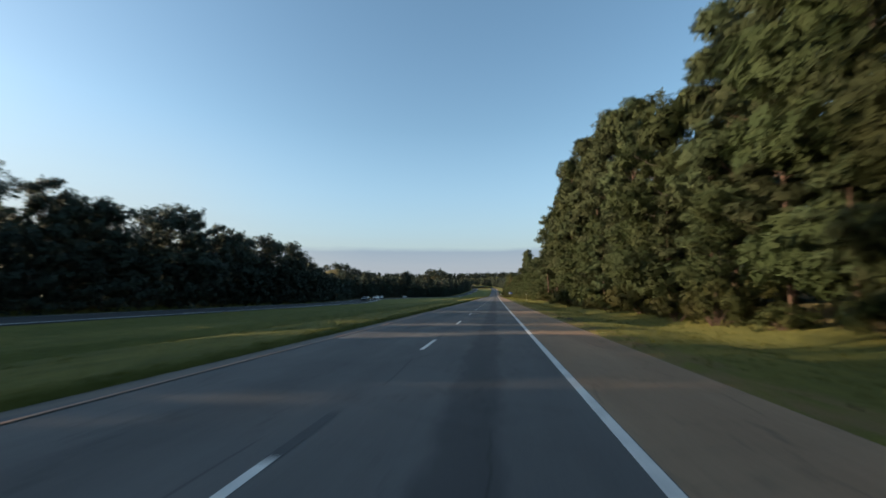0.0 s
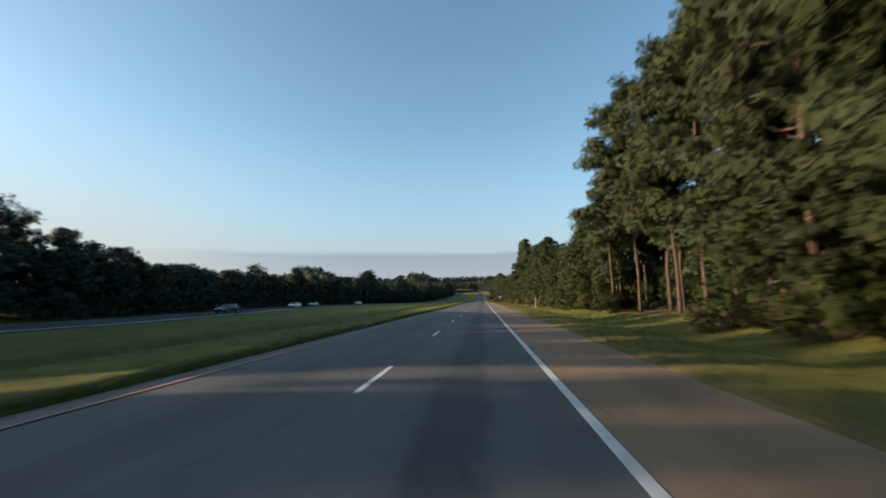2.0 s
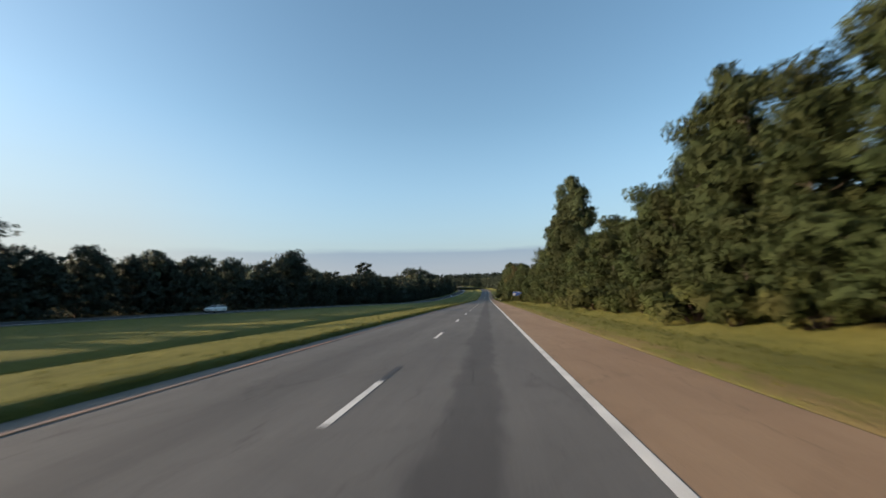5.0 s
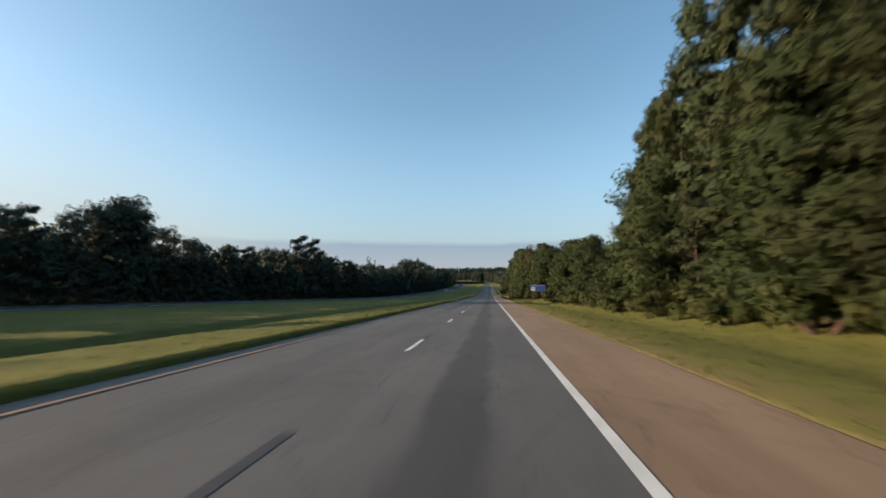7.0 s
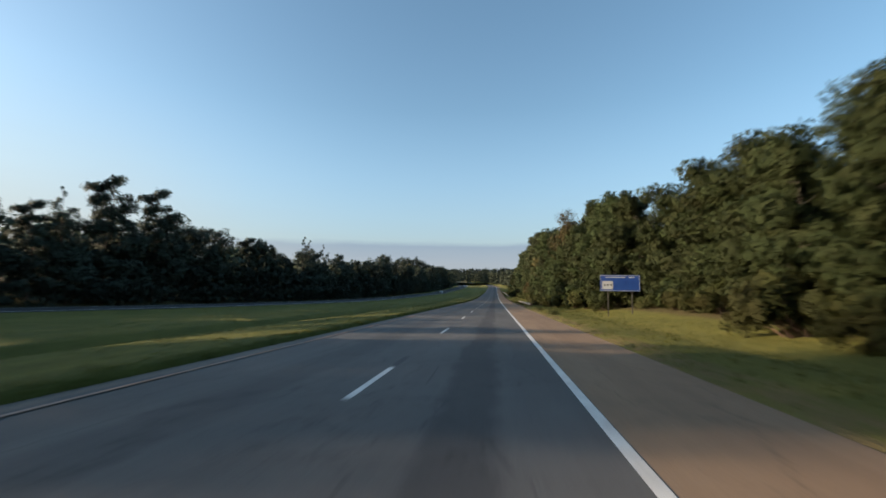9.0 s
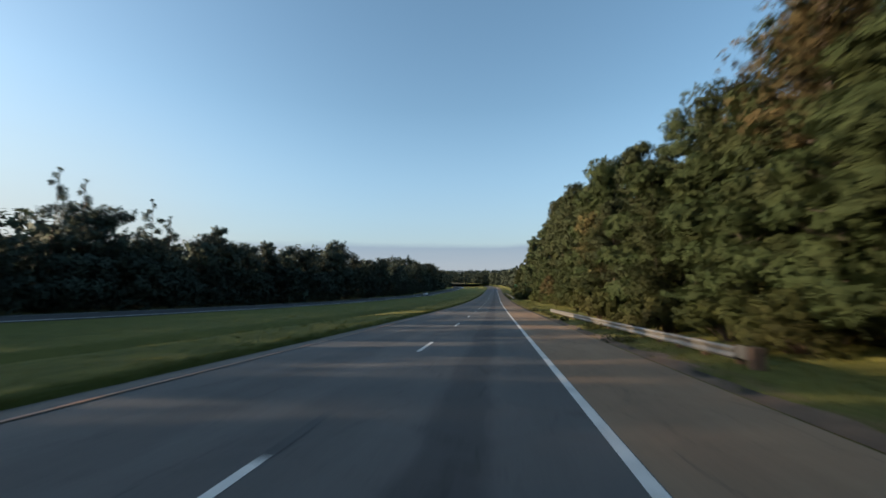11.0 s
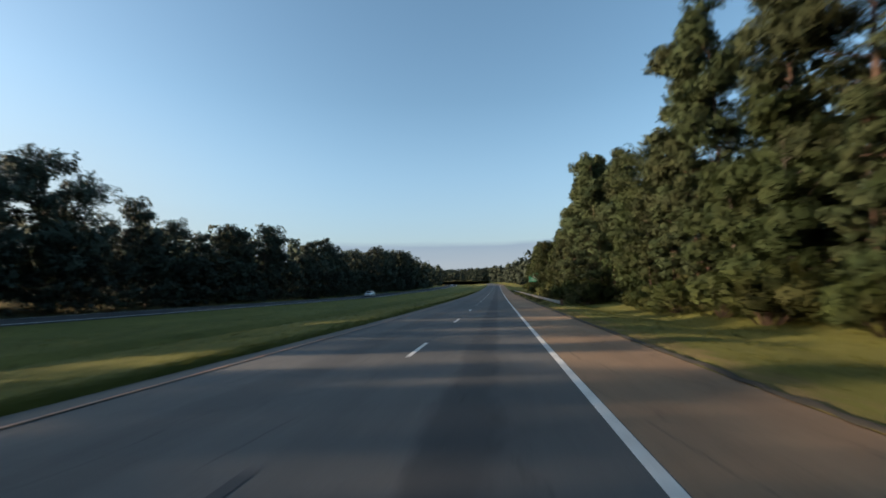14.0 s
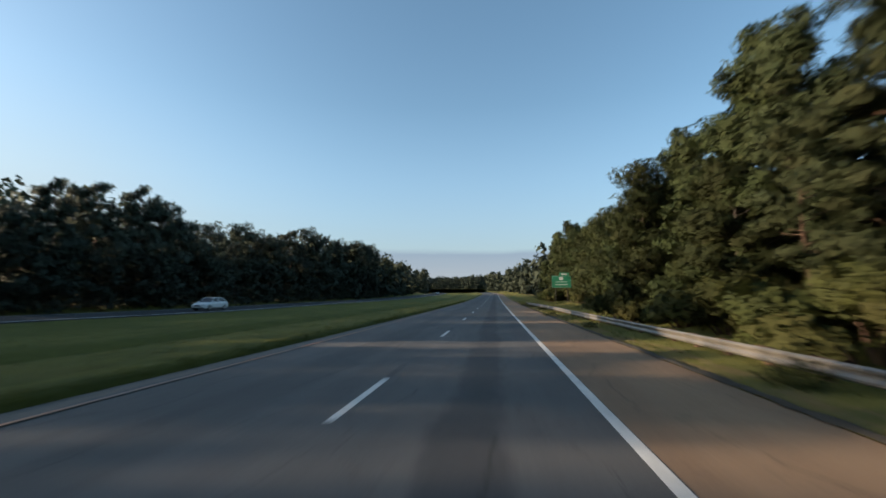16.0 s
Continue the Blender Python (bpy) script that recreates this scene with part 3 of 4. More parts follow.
# LEFT_TOP short of y = 40 is out of view, shaped for its shadows
LEFT_TOP = ((-60, 18), (6, 18), (9, 12), (20, 12), (24, 15), (34, 15), (39, 13), (43, 14.5), (65, 15), (76, 14.2), (98, 14.6), (102, 13), (112, 11.8), (118, 9.6), (125, 8.8), (150, 8.6),
            (175, 8.8), (200, 9.4), (212, 10), (240, 10.5), (260, 11.5), (285, 13), (294, 14.5), (301, 16.5), (307, 13.5), (316, 13), (335, 13), (345, 12.5), (365, 14), (378, 13.5), (397, 12.2), (403, 7.6), (409, 6.8), (412, 9.5), (415, 12), (417, 14.8), (420.5, 14.4), (423, 10.5), (436, 11.6),
            (440, 13.6), (445, 14.6), (450, 12.6), (460, 13.5), (490, 14), (494, 12.4), (499, 14.2), (503, 15.2), (506, 16.6), (509, 18.8), (519, 18.6), (522, 16.6), (525, 15.6), (534, 13.9), (538, 11.9), (542, 12.9),
            (549, 15.2), (553, 15.2), (557, 17.2), (561, 17.4), (564, 13.8), (566, 10), (570, 9.6), (572, 12), (575, 15.2), (580, 15.8), (585, 18.2), (592, 16), (598, 14.8), (620, 14.4), (639, 17.8), (658, 18), (690, 19.8), (712, 17), (746, 16), (800, 18), (1200, 21))


def top_at(table, y):
    return float(np.interp(y, [p[0] for p in table], [p[1] for p in table]))


NEAR, FARSIDE, SHRUBS = "trees along the near woods", "trees across the opposite carriageway", "shrubs along the woods"
y = 2.0
while y < 660:
    yy = y + rnd.uniform(-1.2, 1.2)
    top = top_at(RIGHT_TOP, yy)
    bare = 93 < yy < 109
    clear = 3.6 if 322 < yy < 350 else 2.6 if 588 < yy < 624 else -2.0 if 372 < yy < 418 or 514 < yy < 572 else 0.0
    # the tall trees
    h = top * rnd.uniform(0.86, 1.06)
    pool = BARE if bare else HIGH if 438 < yy < 461 else PINES if top > 16.5 and rnd.random() < 0.82 else OAKS
    if bare:
        put(rnd.choice(OAKS), road_x(yy) + 21.5, yy + 1.0, rnd.uniform(7, 10), rnd.uniform(-50, 50), NEAR)
    put(rnd.choice(pool), road_x(yy) + 16.2 + (1.4 if bare else 0.0) + max(clear, 0) * 0.5 + rnd.uniform(-1.2, 1.0), yy, h, rnd.uniform(-50, 50), NEAR)
    # the lower ones at the rim
    if not bare:
        yy = y + 2.2 + rnd.uniform(-1.2, 1.2)
        low = min(top_at(RIGHT_TOP, yy) * rnd.uniform(0.7, 0.98), rnd.uniform(7.5, 9.5 if 438 < yy < 461 else 12.5))
        kind = PINES[rnd.choice((0, 1, 3))] if top > 16.5 and rnd.random() < 0.55 else TURNING if 415 < yy < 425 and rnd.random() < 0.35 else rnd.choice(OAKS)
        if 518 < yy < 556:
            kind = PINES[int(yy) % 4]
        put(kind, road_x(yy) + 14.0 + clear + rnd.uniform(-0.9, 0.6), yy, low, rnd.uniform(-50, 50), NEAR)
        put(rnd.choice(BUSHES), road_x(y) + 12.3 + clear * 1.2 + rnd.uniform(-0.6, 0.7), y + rnd.uniform(-1, 1), rnd.uniform(1.5, 3.6), rnd.uniform(0, 360), SHRUBS)
    y += 4.8 if y < 600 else 7
for x, yy, h in ((16.2, 100.8, 24.5), (15.4, 103.4, 23), (16.8, 106.0, 23.5), (14.6, 110.0, 23), (12.8, 112.0, 21.5), (15.0, 117.0, 18)):
    put(rnd.choice(BARE), x, yy, h, rnd.uniform(-50, 50), NEAR)
for x, yy, h in ((14.0, 531.0, 20.5), (14.2, 540.0, 22), (13.2, 80.0, 25.5), (13.4, 86.0, 26)):
    put(rnd.choice(PINES), x, yy, h, rnd.uniform(-50, 50), NEAR)
for yy in np.arange(90, 116, 2.6):
    put(rnd.choice(OAKS), 19.8 + rnd.uniform(-0.6, 0.6), float(yy), rnd.uniform(6.5, 9), rnd.uniform(-50, 50), NEAR)
for yy in np.arange(556, 604, 3.2):
    put(rnd.choice(OAKS), 19.6 + rnd.uniform(-0.6, 0.6), float(yy), rnd.uniform(7, 9.5), rnd.uniform(-50, 50), NEAR)
for x, yy, h in ((19.0, 287.0, 20.5), (19.3, 283.0, 22.5), (19.5, 278.0, 25.0), (19.2, 272.0, 27.0), (19.5, 266.0, 27.5), (19.3, 260.0, 25.0), (19.0, 254.0, 22.0)):
    put(rnd.choice(PINES), x, yy, h, rnd.uniform(-50, 50), NEAR)
put(TURNING, 13.0, 471.0, 6.5, 20, NEAR)
put(UMBRELLA, 15.8, 172.4, 14.9, 20, NEAR)
for x, yy, h in ((13.6, 385.0, 17.4), (16.0, 433.0, 19.0), (16.2, 438.0, 18.6)):
    put(DYING, x, yy, h, rnd.uniform(-50, 50), NEAR)
for x, yy, h in ((12.6, 466.0, 5.0), (12.8, 474.5, 5.6), (12.4, 478.0, 4.6)):
    put(TURNING, x, yy, h, rnd.uniform(-50, 50), NEAR)
for yy in (356.0, 364.0):
    put(FAR[0], far_x(yy) - 17, yy, 18, rnd.uniform(-50, 50), FARSIDE)
for yy, h in ((185, 11.6), (216, 13.2), (301, 17.4)):
    put(FAR[4], far_x(yy) - 16.5, yy, h, rnd.uniform(-50, 50), FARSIDE)
for yy, h in ((410.4, 16.8), (413.9, 16.3), (426, 16.4), (429.4, 14.4), (349, 15.2), (354, 15.8), (357, 12)):
    put(FAR[3], far_x(yy) - 15.6, yy, h, rnd.uniform(-50, 50), FARSIDE)
y = -34.0
while y < 700:
    yy = y + rnd.uniform(-1.6, 1.6)
    top = top_at(LEFT_TOP, yy)
    i = rnd.choice((0, 1, 4)) if top > 11 else rnd.choice((1, 2))
    if not 564 < yy < 572:
        put(FAR[i], far_x(yy) - 17 + rnd.uniform(-1.5, 1.5), yy, top * rnd.uniform(0.9, 1.03), rnd.uniform(-50, 50), FARSIDE)
    yy = y + 2.4 + rnd.uniform(-1, 1)
    put(FAR[2], far_x(yy) - 14.6 + rnd.uniform(-0.6, 0.6), yy, min(top * 0.85, rnd.uniform(5.5, 8.5)), rnd.uniform(-50, 50), FARSIDE)
    y += 5.0 if y < 600 else 8


# the depth of the woods, too many crowns to tell apart
def wood(name, label, spots, count, size, material):
    cs, rs = [], []
    for x, yy, h in spots:
        z = ground_z(x, yy)
        for k in range(4):
            cs.append((x + rnd.uniform(-1.6, 1.6), yy + rnd.uniform(-1.6, 1.6), z + h * (0.14 + 0.22 * k)))
            w = rnd.uniform(2.2, 3.6) * (1.15 - 0.17 * k)
            rs.append((w, w, h * 0.16))
    tagged(leaf_ob(name, leaves(cs, rs, count, size, 0.3), material), label, "woods", kind="stuff")


spots = []
for i in range(620):
    yy, off = rnd.uniform(-10, 680), 40 * rnd.random() ** 1.8
    spots.append((road_x(yy) + 20.5 + off, yy, top_at(RIGHT_TOP, yy) * (0.6 if 434 < yy < 470 else rnd.uniform(0.66, 0.9))))
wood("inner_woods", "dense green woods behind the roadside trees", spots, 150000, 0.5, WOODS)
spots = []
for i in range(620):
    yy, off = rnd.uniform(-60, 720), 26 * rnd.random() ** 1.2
    # hidden rear crowns, raised in some stretches to throw shade over the road
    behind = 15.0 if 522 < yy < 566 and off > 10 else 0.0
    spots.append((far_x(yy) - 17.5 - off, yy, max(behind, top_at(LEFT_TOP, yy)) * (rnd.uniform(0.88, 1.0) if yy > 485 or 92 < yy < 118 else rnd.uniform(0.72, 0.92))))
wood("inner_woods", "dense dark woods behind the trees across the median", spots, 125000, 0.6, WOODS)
cs = [(far_x(yy) - 13.2 - 2.5 * rnd.random(), yy, ground_z(far_x(yy) - 14.5, yy) + rnd.uniform(0.3, 2.2)) for yy in np.arange(-60, 720, 1.1)]
foot = []
for yy in np.arange(-6, 664, 0.9):
    if 93 < yy < 112:
        continue
    off = 3.4 if 322 < yy < 350 else 2.8 if 588 < yy < 624 else -1.0 if 372 < yy < 418 or 514 < yy < 572 else 0.6
    x = road_x(yy) + 13.4 + off + 2.8 * rnd.random()
    foot.append((x, yy, ground_z(x, yy) + rnd.uniform(0.2, 2.6)))
tagged(leaf_ob("undergrowth", leaves(foot, [(1.1, 1.1, 0.9)] * len(foot), 48000, 0.26, 0.2), SCRUB), "green undergrowth along the foot of the roadside woods", "undergrowth", kind="stuff")
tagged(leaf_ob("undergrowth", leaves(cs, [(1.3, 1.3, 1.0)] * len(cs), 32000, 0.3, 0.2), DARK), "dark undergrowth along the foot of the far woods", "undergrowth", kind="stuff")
spots = []
for i in range(760):
    yy, off = 655 + 620 * rnd.random() ** 1.2, 150 * rnd.random() ** 2.2
    spots.append((road_x(yy) + 15 + off if rnd.random() < 0.6 else far_x(yy) - 15 - off, yy, rnd.uniform(13, 19)))
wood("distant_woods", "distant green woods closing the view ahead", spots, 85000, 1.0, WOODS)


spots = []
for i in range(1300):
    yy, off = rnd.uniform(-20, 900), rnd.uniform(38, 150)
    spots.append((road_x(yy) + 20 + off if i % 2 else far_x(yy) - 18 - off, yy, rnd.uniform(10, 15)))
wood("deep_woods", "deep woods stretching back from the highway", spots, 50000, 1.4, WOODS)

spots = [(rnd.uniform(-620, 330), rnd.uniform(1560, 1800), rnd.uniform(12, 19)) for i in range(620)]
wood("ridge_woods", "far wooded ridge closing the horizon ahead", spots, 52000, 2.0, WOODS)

# wooded hills behind the trees across the median
def wooded_hill(hx, hy, hr, top, label):
    h0 = ground_z(hx, hy)

    def hill_z(x, yy):
        d = math.hypot((x - hx) / hr, (yy - hy) / hr)
        return h0 - 4 + (top - h0 + 4) * math.exp(-2.2 * d * d)

    n, step = 21, hr * 0.2
    v = [(hx + (i - 10) * step, hy + (j - 10) * step, hill_z(hx + (i - 10) * step, hy + (j - 10) * step)) for j in range(n) for i in range(n)]
    f = [(j * n + i, j * n + i + 1, (j + 1) * n + i + 1, (j + 1) * n + i) for j in range(n - 1) for i in range(n - 1)]
    tagged(mesh_ob("hill", v, f, GRASS, smooth=True), label, "hill", kind="structure")
    cs, rs = [], []
    for i in range(260):
        x, yy = hx + rnd.gauss(0, hr * 0.7), hy + rnd.gauss(0, hr * 0.6)
        cs.append((x, yy, hill_z(x, yy) + rnd.uniform(4, 10)))
        rs.append((4.5, 4.5, 4.5))
    tagged(leaf_ob("hill_woods", leaves(cs, rs, 18000, 0.9, 0.3), WOODS), "dark woods covering a distant hill", "woods", kind="stuff")


wooded_hill(-292.0, 800.0, 75.0, 34.0, "low hill rising behind the distant woods")
wooded_hill(-132.0, 985.0, 62.0, 31.0, "rounded hill beside the far bend of the road")

# a leafless tree among the leafy ones
dead = tagged(new("dead_tree"), "leafless grey dead tree standing among leafy trees", "dead tree")
dead.matrix_basis = pose(17.7, 297.6, ground_z(17.7, 297.6) - 0.05)
limbs = []
for stem, r0, tips in (((Vector((0, 0, -0.4)), Vector((-0.1, 0.1, 4)), Vector((0.1, 1.0, 7.4)), Vector((0.3, 2.4, 11.2))), 0.17, 11),
                       ((Vector((0, -0.1, 3.2)), Vector((0.3, -0.9, 6.2)), Vector((0.5, -1.8, 9.6))), 0.10, 7)):
    limbs.append(tube(stem, [r0 * (1 - 0.8 * i / (len(stem) - 1)) for i in range(len(stem))], 7))
    lean = (stem[-1] - stem[-2]).normalized()
    for i in range(tips):
        u = rnd.uniform(0.1, 0.95)
        start = stem[-2].lerp(stem[-1], u)
        way = (lean * 0.7 + Vector((rnd.uniform(-0.8, 0.8), rnd.uniform(-0.9, 0.9), rnd.uniform(0.0, 0.5)))).normalized()
        reach = rnd.uniform(1.0, 2.3) * (1.15 - 0.5 * u)
        mid, tip = start + way * reach * 0.5 + Vector((0, 0, -0.1)), start + way * reach
        limbs.append(tube((start, mid, tip), (0.05, 0.034, 0.012), 4))
        for k in range(5):
            q = mid.lerp(tip, rnd.random())
            limbs.append(tube((q, q + Vector((rnd.uniform(-0.6, 0.6), rnd.uniform(-0.6, 0.6), rnd.uniform(0.1, 0.7)))), (0.022, 0.009), 3))
mesh_ob("trunk", *joined(limbs), PALE_BARK, dead, smooth=True)

# ---- roadside things ----
def box(bm, x0, x1, y0, y1, z0, z1, m=None):
    got = bmesh.ops.create_cube(bm, size=1)["verts"]
    for v in got:
        v.co = Vector(((x0 + x1) / 2 + v.co.x * (x1 - x0), (y0 + y1) / 2 + v.co.y * (y1 - y0), (z0 + z1) / 2 + v.co.z * (z1 - z0)))
        if m:
            v.co = m @ v.co
    return got


def block(name, parent, material, dims, bevel=0.01, label="", m=None):
    """A bevelled block part; dims are x0, x1, y0, y1, z0, z1."""
    bm = bmesh.new()
    box(bm, *dims)
    if bevel:
        bmesh.ops.bevel(bm, geom=bm.edges[:], offset=bevel, segments=2, affect="EDGES")
    if m:
        bmesh.ops.transform(bm, matrix=m, verts=bm.verts)
    return part(name, bm, material, parent, label)


def rod(name, parent, material, a, b, r, label="", sides=10):
    a, b = Vector(a), Vector(b)
    bm = bmesh.new()
    bmesh.ops.create_cone(bm, cap_ends=True, segments=sides, radius1=r, radius2=r, depth=(b - a).length, matrix=Matrix.Translation((a + b) / 2) @ (b - a).to_track_quat("Z", "Y").to_matrix().to_4x4())
    return part(name, bm, material, parent, label)


def guardrail(x, y0, y1, label, flare=0.0):
    """A W-beam on posts along the shoulder, with a block at its near end."""
    root = new("guardrail")
    tagged(root, label, "guardrail")
    zero = road_z(y0)
    root.matrix_basis = pose(x, y0, zero - 0.24)
    prof = ((0.0, 0.43), (-0.045, 0.47), (-0.045, 0.51), (0.0, 0.57), (0.0, 0.61), (-0.045, 0.67), (-0.045, 0.71), (0.0, 0.75))
    span = 3.81
    k, y = 0, 0.6
    length = y1 - y0

    def at(yy):
        u = yy / length
        return flare * max(0.0, u - 0.72) ** 2 * 14, road_z(y0 + yy) - zero - 0.05

    while y < length - 0.5:
        ys = np.linspace(y, min(y + span, length), 5)
        v, f = [], []
        for yy in ys:
            dx, dz = at(yy)
            for thick in (0.0, 0.006):
                v += [(px + dx - thick, yy, pz + dz) for px, pz in prof]
        n = len(prof)
        for i in range(len(ys) - 1):
            for s in (0, 1):
                for j in range(n - 1):
                    a = i * 2 * n + s * n + j
                    f.append((a, a + 1, a + 1 + 2 * n, a + 2 * n) if s else (a, a + 2 * n, a + 1 + 2 * n, a + 1))
        mesh_ob("rail", v, f, STEEL, root)
        y += span
    y = 0.9
    while y < length:
        dx, dz = at(y)
        block("post", root, WOOD, (dx + 0.17, dx + 0.33, y - 0.08, y + 0.08, dz - 0.6, dz + 0.72), 0.01)
        block("spacer", root, WOOD, (dx + 0.01, dx + 0.17, y - 0.07, y + 0.07, dz + 0.42, dz + 0.76), 0.008)
        y += 1.905
    block("end_post", root, WOOD, (-0.06, 0.22, -0.28, -0.02, -0.7, 0.76), 0.015, "thick brown wooden end post")
    block("end_plate", root, STEEL, (-0.07, -0.03, -0.02, 0.4, 0.44, 0.76), 0.01, "flat pale steel end plate")
    return root


guardrail(6.0, 377.2, 416.0, "weathered steel guardrail on wooden posts beside the shoulder")
guardrail(6.05, 510.2, 606.0, "long weathered steel guardrail on wooden posts beside the shoulder", -1.0)


def sign(name, x, y, width, height, bottom, face, label, category, lines, tab=0.0, lean=3.0, patch=None):
    """A panel on two posts, facing the traffic; lines are pale bars (left, bottom, width, height) in shares of the panel."""
    root = tagged(new(name), label, category)
    z = ground_z(x, y)
    root.matrix_basis = pose(x, y, z, 0, 0, -lean)
    base = road_z(y) - z
    lift = base + bottom
    block("panel", root, face, (-width / 2, width / 2, -0.02, 0.02, lift, lift + height), 0.008)
    b = 0.028
    for x0, x1, z0, z1 in ((-width / 2 + 0.04, width / 2 - 0.04, 0.04, 0.04 + b), (-width / 2 + 0.04, width / 2 - 0.04, height - 0.04 - b, height - 0.04),
                           (-width / 2 + 0.04, -width / 2 + 0.04 + b, 0.09, height - 0.09), (width / 2 - 0.04 - b, width / 2 - 0.04, 0.09, height - 0.09)):
        block("border", root, SIGN_WHITE, (x0, x1, -0.026, -0.02, lift + z0, lift + z1), 0)
    for u, w, du, dw in lines:
        block("text_bar", root, SIGN_WHITE, (-width / 2 + u * width, -width / 2 + (u + du) * width, -0.027, -0.021, lift + w * height, lift + (w + dw) * height), 0, "unreadable white lettering")
    if patch:
        u, w, du, dw = patch
        block("patch", root, SIGN_WHITE, (-width / 2 + u * width, -width / 2 + (u + du) * width, -0.032, -0.021, lift + w * height, lift + (w + dw) * height), 0.01, "white square plaque")
        n = 3 if tab == 0 else 1
        for i in range(n):
            px = -width / 2 + (u + du * (0.2 + 0.6 * i / max(1, n - 1) - 0.04)) * width
            block("mark", root, TRIM, (px, px + du * 0.14 * width, -0.036, -0.032, lift + (w + dw * 0.4) * height, lift + (w + dw * 0.65) * height), 0)
    if tab:
        block("tab", root, face, (-width * 0.1, width * 0.42, -0.02, 0.02, lift + height + 0.01, lift + height + tab), 0.008, "small panel on the upper rim")
        block("text_bar", root, SIGN_WHITE, (0.0, width * 0.3, -0.027, -0.021, lift + height + 0.2, lift + height + tab - 0.2), 0, "unreadable white lettering")
    for u in (-0.3, 0.3):
        block("post", root, DULL, (u * width - 0.045, u * width + 0.045, 0.03, 0.12, -0.6, lift + height - 0.15), 0.01)
    for w in (0.25, 0.75):
        block("stiffener", root, STEEL, (-width * 0.46, width * 0.46, 0.02, 0.03 + 0.02, lift + w * height - 0.03, lift + w * height + 0.03), 0)
    return root


sign("blue_sign", 11.4, 342.0, 3.5, 1.5, 2.2, BLUE, "blue roadside service sign with one white plaque on steel posts", "road sign", ((0.14, 0.83, 0.5, 0.05), (0.72, 0.83, 0.14, 0.05)), patch=(0.05, 0.12, 0.27, 0.5))
sign("green_sign", 12.1, 617.0, 3.5, 2.2, 3.0, GREEN, "green highway exit sign with white lettering on steel posts", "road sign", ((0.2, 0.46, 0.58, 0.05), (0.16, 0.22, 0.66, 0.05)), tab=0.6, patch=(0.39, 0.64, 0.2, 0.24))


def call_box(x, y):
    root = tagged(new("call_box"), "pale roadside call box with a tilted solar panel on a post", "call box")
    root.matrix_basis = pose(x, y, ground_z(x, y), 0, 0, 12)
    bm = bmesh.new()
    bmesh.ops.create_cone(bm, cap_ends=True, segments=12, radius1=0.16, radius2=0.11, depth=0.3, matrix=Matrix.Translation((0, 0, 0.12)))
    part("footing", bm, CONCRETE, root, "rough concrete footing")
    block("post", root, CONCRETE, (-0.05, 0.05, -0.05, 0.05, 0.1, 1.25), 0.012)
    cab = block("cabinet", root, GREY_PAINT, (-0.155, 0.155, -0.12, 0.12, 1.15, 1.86), 0.02, "pale grey metal cabinet")
    block("door", cab, GREY_PAINT, (-0.13, 0.13, -0.135, -0.12, 1.2, 1.81), 0.005)
    block("latch", cab, TRIM, (0.08, 0.105, -0.15, -0.135, 1.5, 1.6), 0.004)
    rod("mast", root, STEEL, (0.05, 0.05, 1.9), (0.05, 0.05, 2.12), 0.03)
    tilt = Matrix.Translation((0.0, 0, 2.2)) @ pose(0, 0, 0, 0, -33, 0)
    panel = block("solar_panel", root, GREY_PAINT, (-0.3, 0.3, -0.26, 0.26, -0.025, 0.025), 0.008, "tilted solar panel with a pale frame", tilt)
    block("cells", panel, PANEL, (-0.27, 0.27, -0.23, 0.23, 0.025, 0.031), 0, "dark solar cells", tilt)
    return root


call_box(10.6, 158.4)


